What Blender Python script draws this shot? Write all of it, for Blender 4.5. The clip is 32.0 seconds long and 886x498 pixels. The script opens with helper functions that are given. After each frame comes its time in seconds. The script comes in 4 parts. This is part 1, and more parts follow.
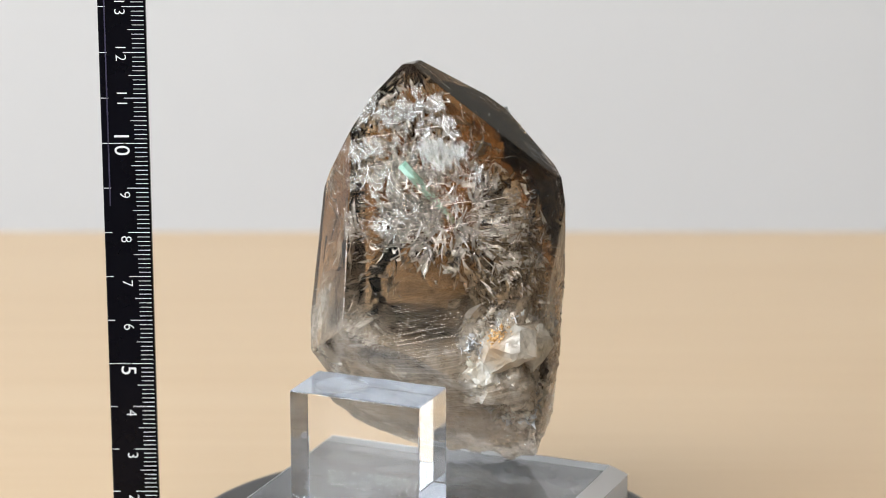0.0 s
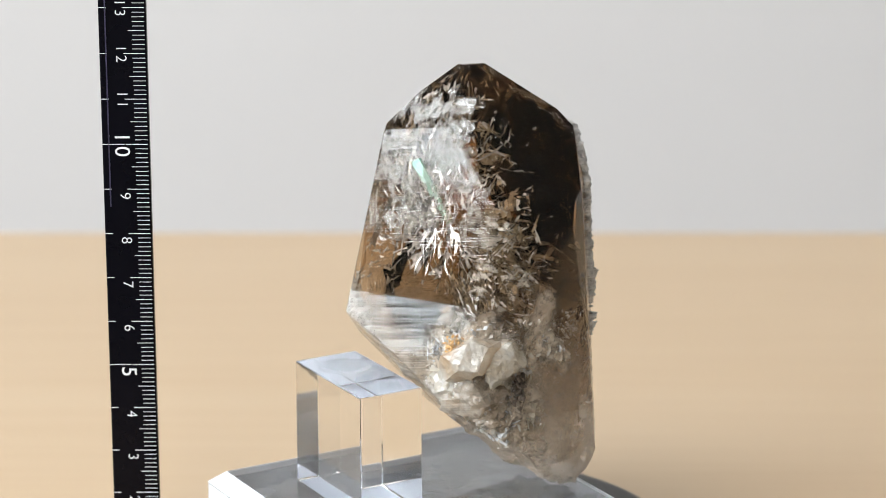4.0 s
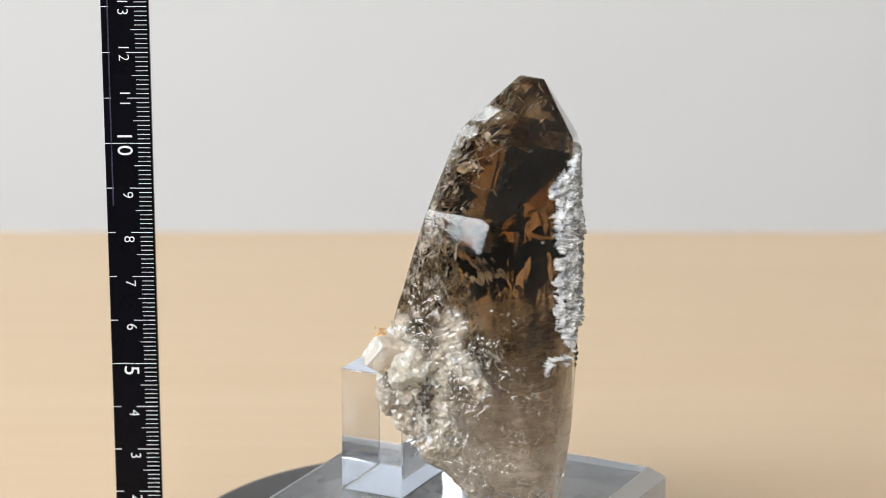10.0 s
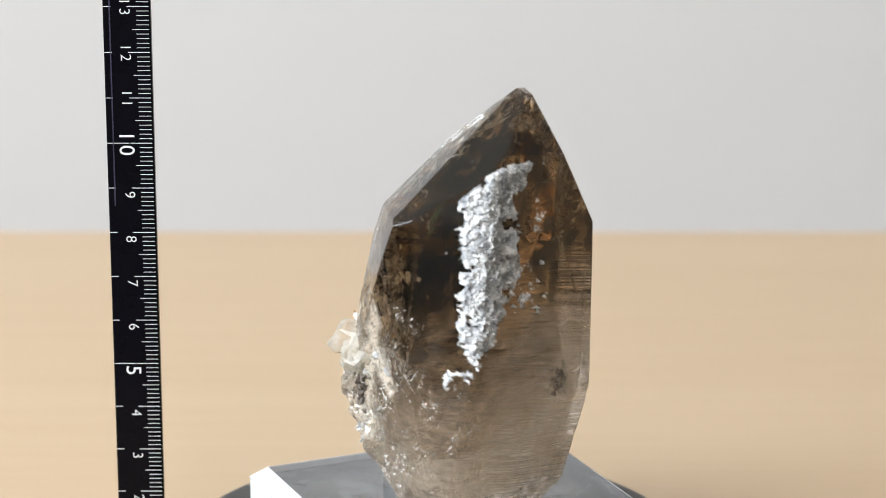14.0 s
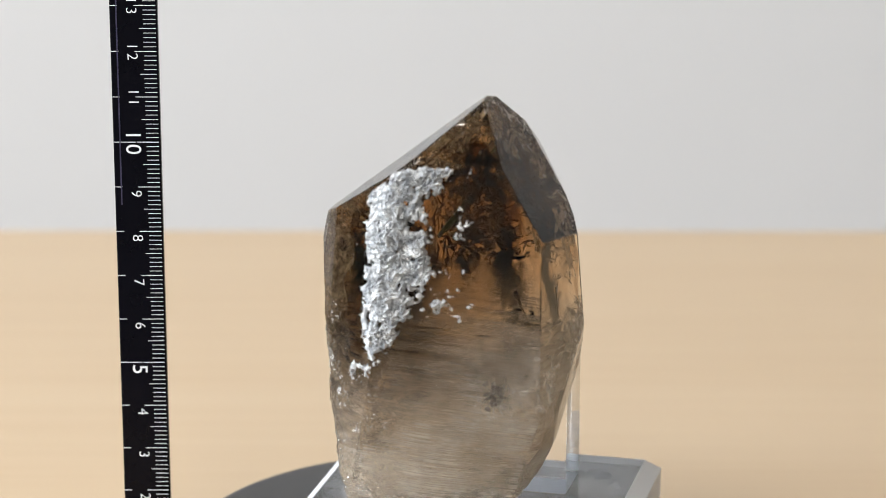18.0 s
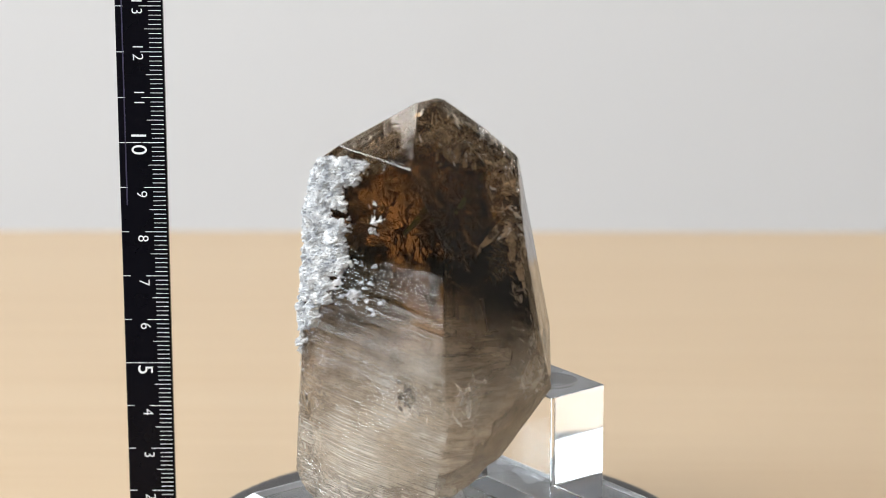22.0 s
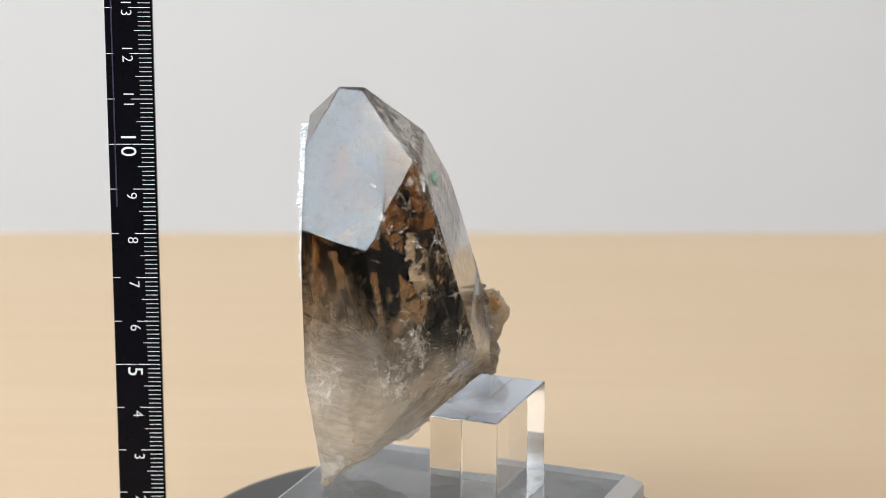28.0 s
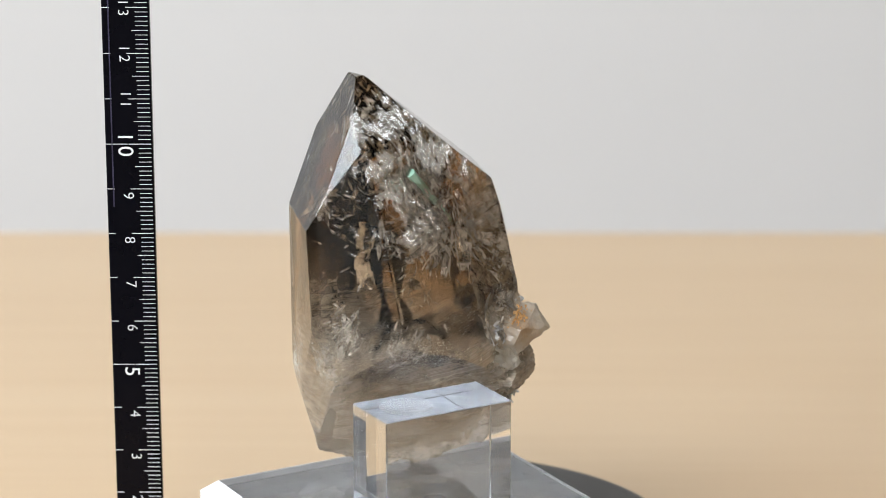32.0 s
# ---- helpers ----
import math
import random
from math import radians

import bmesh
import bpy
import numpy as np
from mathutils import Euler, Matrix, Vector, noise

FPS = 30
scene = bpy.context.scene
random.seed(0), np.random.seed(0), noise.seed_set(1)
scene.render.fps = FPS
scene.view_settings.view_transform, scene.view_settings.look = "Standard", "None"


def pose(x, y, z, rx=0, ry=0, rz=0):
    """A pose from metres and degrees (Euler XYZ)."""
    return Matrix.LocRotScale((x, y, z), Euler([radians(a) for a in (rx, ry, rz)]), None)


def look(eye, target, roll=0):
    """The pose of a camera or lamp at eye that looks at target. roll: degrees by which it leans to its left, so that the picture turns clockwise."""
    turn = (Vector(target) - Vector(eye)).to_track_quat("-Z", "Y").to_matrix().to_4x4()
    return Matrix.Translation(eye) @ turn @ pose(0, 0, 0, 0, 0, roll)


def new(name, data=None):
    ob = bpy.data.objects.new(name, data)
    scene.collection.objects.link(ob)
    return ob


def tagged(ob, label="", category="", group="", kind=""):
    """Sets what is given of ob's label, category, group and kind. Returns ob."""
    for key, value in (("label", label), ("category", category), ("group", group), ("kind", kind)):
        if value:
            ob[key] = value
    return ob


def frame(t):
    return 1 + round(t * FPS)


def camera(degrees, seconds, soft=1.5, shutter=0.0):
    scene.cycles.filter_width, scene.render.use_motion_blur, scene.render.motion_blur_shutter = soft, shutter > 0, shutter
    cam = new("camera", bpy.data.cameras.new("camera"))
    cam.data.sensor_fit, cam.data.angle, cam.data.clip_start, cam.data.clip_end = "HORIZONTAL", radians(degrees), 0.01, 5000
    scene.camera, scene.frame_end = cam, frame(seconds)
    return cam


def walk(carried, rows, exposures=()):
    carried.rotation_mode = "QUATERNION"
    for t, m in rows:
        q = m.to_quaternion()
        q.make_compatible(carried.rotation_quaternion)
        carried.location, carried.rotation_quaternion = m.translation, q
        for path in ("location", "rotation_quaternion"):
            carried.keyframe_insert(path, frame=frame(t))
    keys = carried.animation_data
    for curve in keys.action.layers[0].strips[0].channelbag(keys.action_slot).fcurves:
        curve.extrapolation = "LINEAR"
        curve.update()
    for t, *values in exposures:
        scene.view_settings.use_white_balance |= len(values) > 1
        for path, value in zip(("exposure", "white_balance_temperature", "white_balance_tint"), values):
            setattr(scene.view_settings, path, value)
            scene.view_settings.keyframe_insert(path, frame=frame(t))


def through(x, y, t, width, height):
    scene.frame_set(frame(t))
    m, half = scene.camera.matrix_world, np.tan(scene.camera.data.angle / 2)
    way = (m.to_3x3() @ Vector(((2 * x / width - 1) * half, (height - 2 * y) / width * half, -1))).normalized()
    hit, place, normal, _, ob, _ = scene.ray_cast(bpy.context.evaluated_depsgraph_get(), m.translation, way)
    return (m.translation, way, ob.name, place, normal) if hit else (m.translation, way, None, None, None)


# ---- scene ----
CM = 0.01

# ---- camera: hand-steadied stand, a slow drift of a third of a degree ----
EYE = (0.00126, -0.5931, 0.2458)
TILT = 15.68
cam = camera(17.56, 32.0, soft=0.85)
cam.data.dof.use_dof = True
cam.data.dof.focus_distance = 0.616
cam.data.dof.aperture_fstop = 15.0
SWAY = [(0, -0.011, -0.026), (1, -0.016, -0.026), (2, -0.019, -0.014), (3, -0.007, -0.008), (5.5, 0.002, -0.003),
        (7, 0.003, -0.004), (8, 0.027, -0.013), (9, 0.047, -0.023), (11, 0.052, -0.025), (12, 0.055, -0.025),
        (13, 0.07, -0.026), (14, 0.092, -0.026), (16.5, 0.19, -0.034), (17.5, 0.22, -0.04), (19, 0.232, -0.047),
        (20, 0.257, -0.046), (21, 0.311, -0.041), (22, 0.336, -0.031), (23, 0.312, -0.02), (24, 0.241, -0.008),
        (25, 0.18, -0.006), (26.5, 0.145, -0.004), (28, 0.125, -0.004), (29, 0.11, -0.008), (30, 0.108, -0.011),
        (31, 0.089, -0.006), (32, 0.066, -0.008)]
walk(cam, [(t, pose(*EYE, 90 - TILT + up, 0, side)) for t, side, up in SWAY])
scene.view_settings.exposure = 0.07

# turn of the table, degrees at each time
TURN = [(0, 0.0), (2, -19.3), (3.5, -33.0), (5.5, -50.9), (7, -64.6), (9, -83.9), (11, -104.0), (13, -123.9),
        (14.5, -138.4), (16.5, -157.2), (18, -171.0), (20, -189.7), (22, -209.2), (24, -229.0), (25.5, -243.7),
        (27.5, -263.6), (29, -278.7), (30.5, -293.6), (32, -307.9)]

# ---- light: one wide window in the side wall, bounced about the room, and two added fills ----
world = bpy.data.worlds.new("world")
world.use_nodes = True
scene.world = world
wn = world.node_tree
sky = wn.nodes.new("ShaderNodeTexSky")
sky.sky_type, sky.sun_disc, sky.sun_elevation, sky.sun_rotation = "NISHITA", False, radians(35), radians(200)
wn.links.new(sky.outputs[0], wn.nodes["Background"].inputs[0])
wn.nodes["Background"].inputs[1].default_value = 0.1


def area_lamp(name, m, sx, sy, watts, colour):
    data = bpy.data.lights.new(name, "AREA")
    data.shape, data.size, data.size_y, data.energy, data.color = "RECTANGLE", sx, sy, watts, colour
    ob = new(name, data)
    ob.matrix_world = m
    return ob


WINDOW_Y, WINDOW_Z = (-1.94, 0.40), (0.19, 1.60)
area_lamp("window_daylight", look((-1.70, -0.77, 0.895), (0, -0.77, 0.895)), 2.32, 1.39, 98, (0.85, 0.94, 1.0))
# added fill that lifts the back wall, no fitting belongs to it
area_lamp("back_wall_fill", look((-0.15, 0.72, 1.66), (-0.15, 1.62, 0.46)), 1.2, 0.35, 2.2, (1.0, 0.88, 0.78))
# added soft fill hung under the closed ceiling, which has no opening
area_lamp("overhead_fill", look((-0.84, -1.32, 1.69), (-0.84, -1.319, 0.0)), 1.48, 1.1, 42, (1.0, 0.955, 0.90))


# ---- material helpers ----
def mat(name):
    m = bpy.data.materials.new(name)
    m.use_nodes = True
    t = m.node_tree
    return m, t, t.nodes["Principled BSDF"]


def node(t, kind, **kw):
    n = t.nodes.new("ShaderNode" + kind)
    for k, v in kw.items():
        if k in n.inputs:
            n.inputs[k].default_value = v
    return n


def coords(t):
    return t.nodes.new("ShaderNodeTexCoord").outputs["Object"]


def noise_tex(t, vec, scale, detail=4.0, rough=0.55):
    n = node(t, "TexNoise", Scale=scale, Detail=detail, Roughness=rough)
    t.links.new(vec, n.inputs["Vector"])
    return n.outputs["Fac"]


def ramp(t, fac, *stops):
    n = t.nodes.new("ShaderNodeValToRGB")
    e = n.color_ramp.elements
    while len(e) < len(stops):
        e.new(0.5)
    for k, (pos, col) in zip(e, stops):
        k.position = pos
        k.color = (*col, 1) if isinstance(col, tuple) else (col, col, col, 1)
    t.links.new(fac, n.inputs["Fac"])
    return n.outputs["Color"]


def maths(t, op, a, b):
    n = t.nodes.new("ShaderNodeMath")
    n.operation = op
    for k, v in enumerate((a, b)):
        if isinstance(v, (int, float)):
            n.inputs[k].default_value = v
        else:
            t.links.new(v, n.inputs[k])
    return n.outputs[0]


def bump(t, height, strength, distance):
    n = node(t, "Bump", Strength=strength, Distance=distance)
    t.links.new(height, n.inputs["Height"])
    return n.outputs["Normal"]


def stretched(t, vec, sx, sy, sz, rz=0.0):
    n = t.nodes.new("ShaderNodeMapping")
    n.inputs["Scale"].default_value = (sx, sy, sz)
    n.inputs["Rotation"].default_value = (0, 0, rz)
    t.links.new(vec, n.inputs["Vector"])
    return n.outputs["Vector"]


def paint(name, colour, rough, spread=0.06, scale=6.0, grain=900.0, relief=0.15):
    m, t, b = mat(name)
    v = coords(t)
    lo = tuple(c * (1 - spread) for c in colour)
    t.links.new(ramp(t, noise_tex(t, v, scale), (0.3, lo), (0.7, colour)), b.inputs["Base Color"])
    b.inputs["Roughness"].default_value = rough
    t.links.new(bump(t, noise_tex(t, v, grain), relief, 0.0004), b.inputs["Normal"])
    return m


WALL = paint("white_wall_paint", (0.71, 0.683, 0.677), 0.75, 0.03, 2.0)
# dimness of the unseen parts of the room, put into their colour
DARK_WALL = paint("dim_room_paint", (0.29, 0.265, 0.235), 0.75, 0.05, 2.0)
FLOOR = paint("grey_floor", (0.27, 0.26, 0.24), 0.6, 0.2, 3.0)
FRAME = paint("window_frame_paint", (0.8, 0.8, 0.79), 0.4)


def wood():
    m, t, b = mat("pale_beech_wood")
    v = coords(t)
    fine = noise_tex(t, stretched(t, v, 6, 160, 160), 1.0, 6, 0.6)
    broad = noise_tex(t, stretched(t, v, 1.2, 14, 14), 1.0, 3, 0.5)
    mixed = maths(t, "ADD", maths(t, "MULTIPLY", fine, 0.45), maths(t, "MULTIPLY", broad, 0.55))
    t.links.new(ramp(t, mixed, (0.22, (0.535, 0.382, 0.234)), (0.5, (0.58, 0.430, 0.280)), (0.78, (0.62, 0.475, 0.322))), b.inputs["Base Color"])
    b.inputs["Roughness"].default_value = 0.42
    t.links.new(bump(t, fine, 0.12, 0.0004), b.inputs["Normal"])
    return m


WOOD = wood()


def acrylic():
    m, t, b = mat("clear_acrylic")
    v = coords(t)
    b.inputs["Base Color"].default_value = (0.985, 0.988, 0.99, 1)
    b.inputs["Transmission Weight"].default_value = 1.0
    b.inputs["IOR"].default_value = 1.49
    t.links.new(ramp(t, noise_tex(t, v, 160), (0.55, 0.0), (0.85, 0.06)), b.inputs["Roughness"])
    return m


ACRYLIC = acrylic()


def frosted():
    m, t, b = mat("frosted_acrylic")
    b.inputs["Base Color"].default_value = (0.93, 0.95, 0.99, 1)
    b.inputs["Transmission Weight"].default_value = 0.3
    b.inputs["IOR"].default_value = 1.49
    v = coords(t)
    t.links.new(ramp(t, noise_tex(t, v, 220), (0.3, 0.35), (0.8, 0.55)), b.inputs["Roughness"])
    return m


FROSTED = frosted()


def ground():
    m, t, b = mat("ground_acrylic")
    b.inputs["Base Color"].default_value = (0.96, 0.965, 0.98, 1)
    b.inputs["Transmission Weight"].default_value = 0.9
    b.inputs["Roughness"].default_value = 0.22
    b.inputs["IOR"].default_value = 1.49
    return m


GROUND = ground()


def hazy():
    """The stand's underside: mostly clear, with a faint bluish white haze."""
    m, t, b = mat("hazy_acrylic")
    v = coords(t)
    t.links.new(ramp(t, noise_tex(t, v, 90, 4), (0.3, (0.84, 0.90, 1.0)), (0.7, (0.95, 0.97, 1.0))), b.inputs["Base Color"])
    t.links.new(ramp(t, noise_tex(t, v, 120, 4), (0.35, 0.82), (0.7, 0.68)), b.inputs["Transmission Weight"])
    b.inputs["Roughness"].default_value = 0.12
    b.inputs["IOR"].default_value = 1.49
    return m


HAZY = hazy()
# opaque pale blue for the block's bottom face
UNDERSIDE = paint("pale_blue_underside", (0.76, 0.83, 0.97), 0.6, 0.08, 300, 2000, 0.2)
BLACK_PLATE = paint("black_turntable_plastic", (0.022, 0.022, 0.024), 0.38, 0.3, 60, 2500, 0.2)
RULER_BLACK = paint("black_ruler_plastic", (0.0025, 0.0025, 0.005), 0.25, 0.3, 80, 1500, 0.05)
RULER_BLACK.node_tree.nodes["Principled BSDF"].inputs["Specular IOR Level"].default_value = 0.10
EDGE_GLINT = paint("violet_edge_glint", (0.045, 0.04, 0.085), 0.3, 0.6, 120, 1500, 0.1)
INK = paint("white_print", (0.80, 0.82, 0.86), 0.5, 0.12, 500, 3000, 0.1)


# ---- mesh helpers ----
def part(name, bm, material, parent=None, label="", smooth=False):
    me = bpy.data.meshes.new(name)
    bm.normal_update()
    bm.to_mesh(me)
    bm.free()
    for p in me.polygons:
        p.use_smooth = smooth
    if material is not None:
        for one in (material if isinstance(material, (list, tuple)) else [material]):
            me.materials.append(one)
    ob = new(name, me)
    if parent is not None:
        ob.parent = parent
    if label:
        ob["label"] = label
    return ob


def slab(x0, x1, y0, y1, z0, z1, bevel=0.0, segments=2):
    bm = bmesh.new()
    bmesh.ops.create_cube(bm, size=1)
    for v in bm.verts:
        v.co = Vector(((x0 + x1) / 2 + v.co.x * (x1 - x0), (y0 + y1) / 2 + v.co.y * (y1 - y0), (z0 + z1) / 2 + v.co.z * (z1 - z0)))
    if bevel:
        bmesh.ops.bevel(bm, geom=bm.edges[:], offset=bevel, segments=segments, profile=0.5, affect="EDGES")
    return bm


def add_slab(bm, *a, **k):
    other = slab(*a, **k)
    me = bpy.data.meshes.new("tmp")
    other.to_mesh(me)
    other.free()
    bm.from_mesh(me)
    bpy.data.meshes.remove(me)


def lathe(profile, n=96):
    """A round body from (radius, height) pairs, bottom to top."""
    bm = bmesh.new()
    rings = []
    for r, z in profile:
        if r < 1e-6:
            rings.append([bm.verts.new((0, 0, z))])
        else:
            rings.append([bm.verts.new((r * math.cos(2 * math.pi * k / n), r * math.sin(2 * math.pi * k / n), z)) for k in range(n)])
    for a, b in zip(rings, rings[1:]):
        for k in range(n):
            q = [a[k % len(a)], a[(k + 1) % len(a)], b[(k + 1) % len(b)], b[k % len(b)]]
            q = list(dict.fromkeys(q))
            if len(q) > 2:
                bm.faces.new(q)
    bmesh.ops.recalc_face_normals(bm, faces=bm.faces[:])
    return bm


# ---- the room ----
RX, RY, RZ = (-1.6, 1.8), (-2.0, 1.05), (-0.74, 1.7)
T = 0.12
tagged(part("floor", slab(RX[0] - T, RX[1] + T, RY[0] - T, RY[1] + T, RZ[0] - T, RZ[0]), FLOOR), kind="structure")
tagged(part("ceiling", slab(RX[0] - T, RX[1] + T, RY[0] - T, RY[1] + T, RZ[1], RZ[1] + T), DARK_WALL), kind="structure")
tagged(part("wall_back", slab(RX[0], RX[1], RY[1], RY[1] + T, RZ[0], 0.42), WALL), "plain matt white wall behind the table", "wall", kind="structure")
# out of view; darkened by colour so the facets mirror no pale haze
tagged(part("wall_back_upper", slab(RX[0], RX[1], RY[1], RY[1] + T, 0.42, RZ[1]), DARK_WALL), kind="structure")
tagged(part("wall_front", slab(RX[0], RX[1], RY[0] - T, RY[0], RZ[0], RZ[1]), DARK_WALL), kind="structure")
tagged(part("wall_right", slab(RX[1], RX[1] + T, RY[0], RY[1], RZ[0], RZ[1]), DARK_WALL), kind="structure")


def wall_with_window():
    bm = bmesh.new()
    x0, x1 = RX[0] - T, RX[0]
    (y0, y1), (z0, z1) = WINDOW_Y, WINDOW_Z
    add_slab(bm, x0, x1, RY[0], y0, RZ[0], RZ[1])
    add_slab(bm, x0, x1, y1, RY[1], RZ[0], RZ[1])
    add_slab(bm, x0, x1, y0, y1, RZ[0], z0)
    add_slab(bm, x0, x1, y0, y1, z1, RZ[1])
    tagged(part("wall_left", bm, DARK_WALL), kind="structure")
    win = tagged(new("window_1"), "white-framed window letting in daylight", "window", kind="structure")
    w = 0.04
    for a in ((y0, y1, z0, z0 + w), (y0, y1, z1 - w, z1), (y0, y0 + w, z0 + w, z1 - w), (y1 - w, y1, z0 + w, z1 - w), (y0 + w, y1 - w, 0.325, 0.39)):
        part("window_frame", slab(x0 + 0.05, x0 + 0.09, *a, bevel=0.004), FRAME, win)


wall_with_window()

# ---- the table ----
TABLE_BACK = 0.3035
table = tagged(new("table"), "pale beech wooden table with a straight back edge", "table")
part("tabletop", slab(-0.22, 0.75, -0.11, TABLE_BACK, -0.03, 0.0, bevel=0.002), WOOD, table)
for x in (-0.18, 0.70):
    for y in (-0.08, 0.27):
        part("leg", slab(x - 0.025, x + 0.025, y - 0.025, y + 0.025, RZ[0], -0.03, bevel=0.003), WOOD, table)


# ---- the ruler ----
def text_mesh(body, size, bold=0.0):
    cu = bpy.data.curves.new("t", "FONT")
    cu.body, cu.size, cu.align_x, cu.align_y, cu.offset = body, size, "CENTER", "CENTER", bold
    cu.extrude, cu.space_character = 0.00003, 1.35
    tmp = new("t", cu)
    bpy.context.view_layer.update()
    me = bpy.data.meshes.new_from_object(tmp.evaluated_get(bpy.context.evaluated_depsgraph_get()))
    bpy.data.objects.remove(tmp)
    bpy.data.curves.remove(cu)
    return me


def ruler():
    x0, x1, front = -7.24 * CM, -6.215 * CM, 0.98 * CM
    top = tagged(new("ruler"), "black plastic ruler standing upright with white centimetre marks", "ruler")
    top.matrix_world = pose((x0 + x1) / 2, front, 0)
    h = (x1 - x0) / 2
    part("ruler_blade", slab(-h, h, 0, 0.0022, -0.0 * CM, 15.6 * CM, bevel=0.0003, segments=2), RULER_BLACK, top)
    off = -0.00006
    bm = bmesh.new()
    for mm in range(0, 151):
        z = mm * 0.001
        long = 0.0047 if mm % 10 == 0 else 0.0036 if mm % 5 == 0 else 0.0027
        th = 0.00015 if mm % 10 == 0 else 0.00012
        add_slab(bm, h - 0.0004 - long, h - 0.0004, off, 0.0, z - th / 2, z + th / 2)
        if mm % 10 == 0 and mm % 50:
            add_slab(bm, -h + 0.0001, -h + 0.0017, off, 0.0, z - th / 2, z + th / 2)
        if mm % 50 == 0 and mm:
            add_slab(bm, -h + 0.0001, h - 0.0054, off, 0.0, z - th / 2, z + th / 2)
    part("graduation", bm, INK, top, "fine white millimetre lines")["kind"] = "stuff"
    # violet highlight along the blade's edge, painted as a thin strip
    part("glint_line", slab(-h + 0.0013, -h + 0.0016, off, 0.0, 8.6 * CM, 15.4 * CM), EDGE_GLINT, top, "faint violet highlight painted along the edge")
    for n in range(1, 15):
        five = n % 5 == 0
        me = text_mesh(str(n), 0.0047 if five else 0.0033, 0.0 if five else -0.00004)
        me.materials.append(INK)
        ob = new("numeral", me)
        ob.parent = top
        z = n * CM - (0.0 if n > 9 else 0.0016 if five else 0.0015)
        x = -h + (0.0042 if five else 0.0046)
        ob.matrix_local = Matrix.Translation((x, off - 0.00004, z)) @ Matrix.Rotation(radians(90), 4, "X") @ Matrix.Rotation(radians(-90), 4, "Z")
    return top


ruler()

# ---- the turntable and the acrylic stand ----
turntable = tagged(new("turntable"), "black plastic turntable with a round rotating top on the wooden table", "turntable")
part("foot", lathe([(0, 0), (0.050, 0), (0.052, 0.001), (0.052, 0.0045), (0.049, 0.0055), (0, 0.0055)]), BLACK_PLATE, turntable)
turntable_plate = part("plate", lathe([(0, 0.0056), (0.0540, 0.0056), (0.0557, 0.0066), (0.0563, 0.0085), (0.0561, 0.0115), (0.0553, 0.0125), (0.054, 0.0128), (0, 0.0128)], 160), BLACK_PLATE, turntable, "black round plate with a rounded rim", smooth=True)


def base_plate():
    top = tagged(new("display_stand"), "clear square acrylic display stand with frosted sloping rims on the turntable", "display stand")
    s, inset, zb, zm, zt = 3.65 * CM, 0.33 * CM, 1.284 * CM, 1.95 * CM, 2.24 * CM
    bm = bmesh.new()
    rings = []
    for r, z in ((s, zb), (s, zm), (s - inset, zt)):
        rings.append([bm.verts.new((r * sx, r * sy, z)) for sx, sy in ((-1, -1), (1, -1), (1, 1), (-1, 1))])
    for a, b, pick in ((rings[0], rings[1], 1), (rings[1], rings[2], 0)):
        for k in range(4):
            bm.faces.new((a[k], a[(k + 1) % 4], b[(k + 1) % 4], b[k])).material_index = pick
    bm.faces.new(rings[0][::-1]).material_index = 2
    bm.faces.new(rings[-1])
    place = pose(-0.43 * CM, 0.21 * CM, 0, 0, 0, BASE_ANGLE)
    for k in range(4):
        low, high = [rings[1][k].co.copy(), rings[1][(k + 1) % 4].co.copy()], [rings[2][(k + 1) % 4].co.copy(), rings[2][k].co.copy()]
        out = (low[1] - low[0]).cross(high[0] - low[1]).normalized()
        strip = bmesh.new()
        under = [strip.verts.new(p + out * 0.00004) for p in low + high]
        over = [strip.verts.new(p + out * 0.00016) for p in low + high]
        strip.faces.new(under[::-1])
        strip.faces.new(over)
        for j in range(4):
            strip.faces.new((under[j], under[(j + 1) % 4], over[(j + 1) % 4], over[j]))
        bmesh.ops.transform(strip, matrix=place, verts=strip.verts[:])
        part("rim", strip, FROSTED, top, "frosted sloping rim")
    bmesh.ops.bevel(bm, geom=bm.edges[:], offset=0.00018, segments=2, profile=0.5, affect="EDGES")
    bmesh.ops.transform(bm, matrix=pose(-0.43 * CM, 0.21 * CM, 0, 0, 0, BASE_ANGLE), verts=bm.verts[:])
    part("plinth", bm, [ACRYLIC, FROSTED, HAZY], top)
    return top


BASE_ANGLE = -22.7
acrylic_base = base_plate()


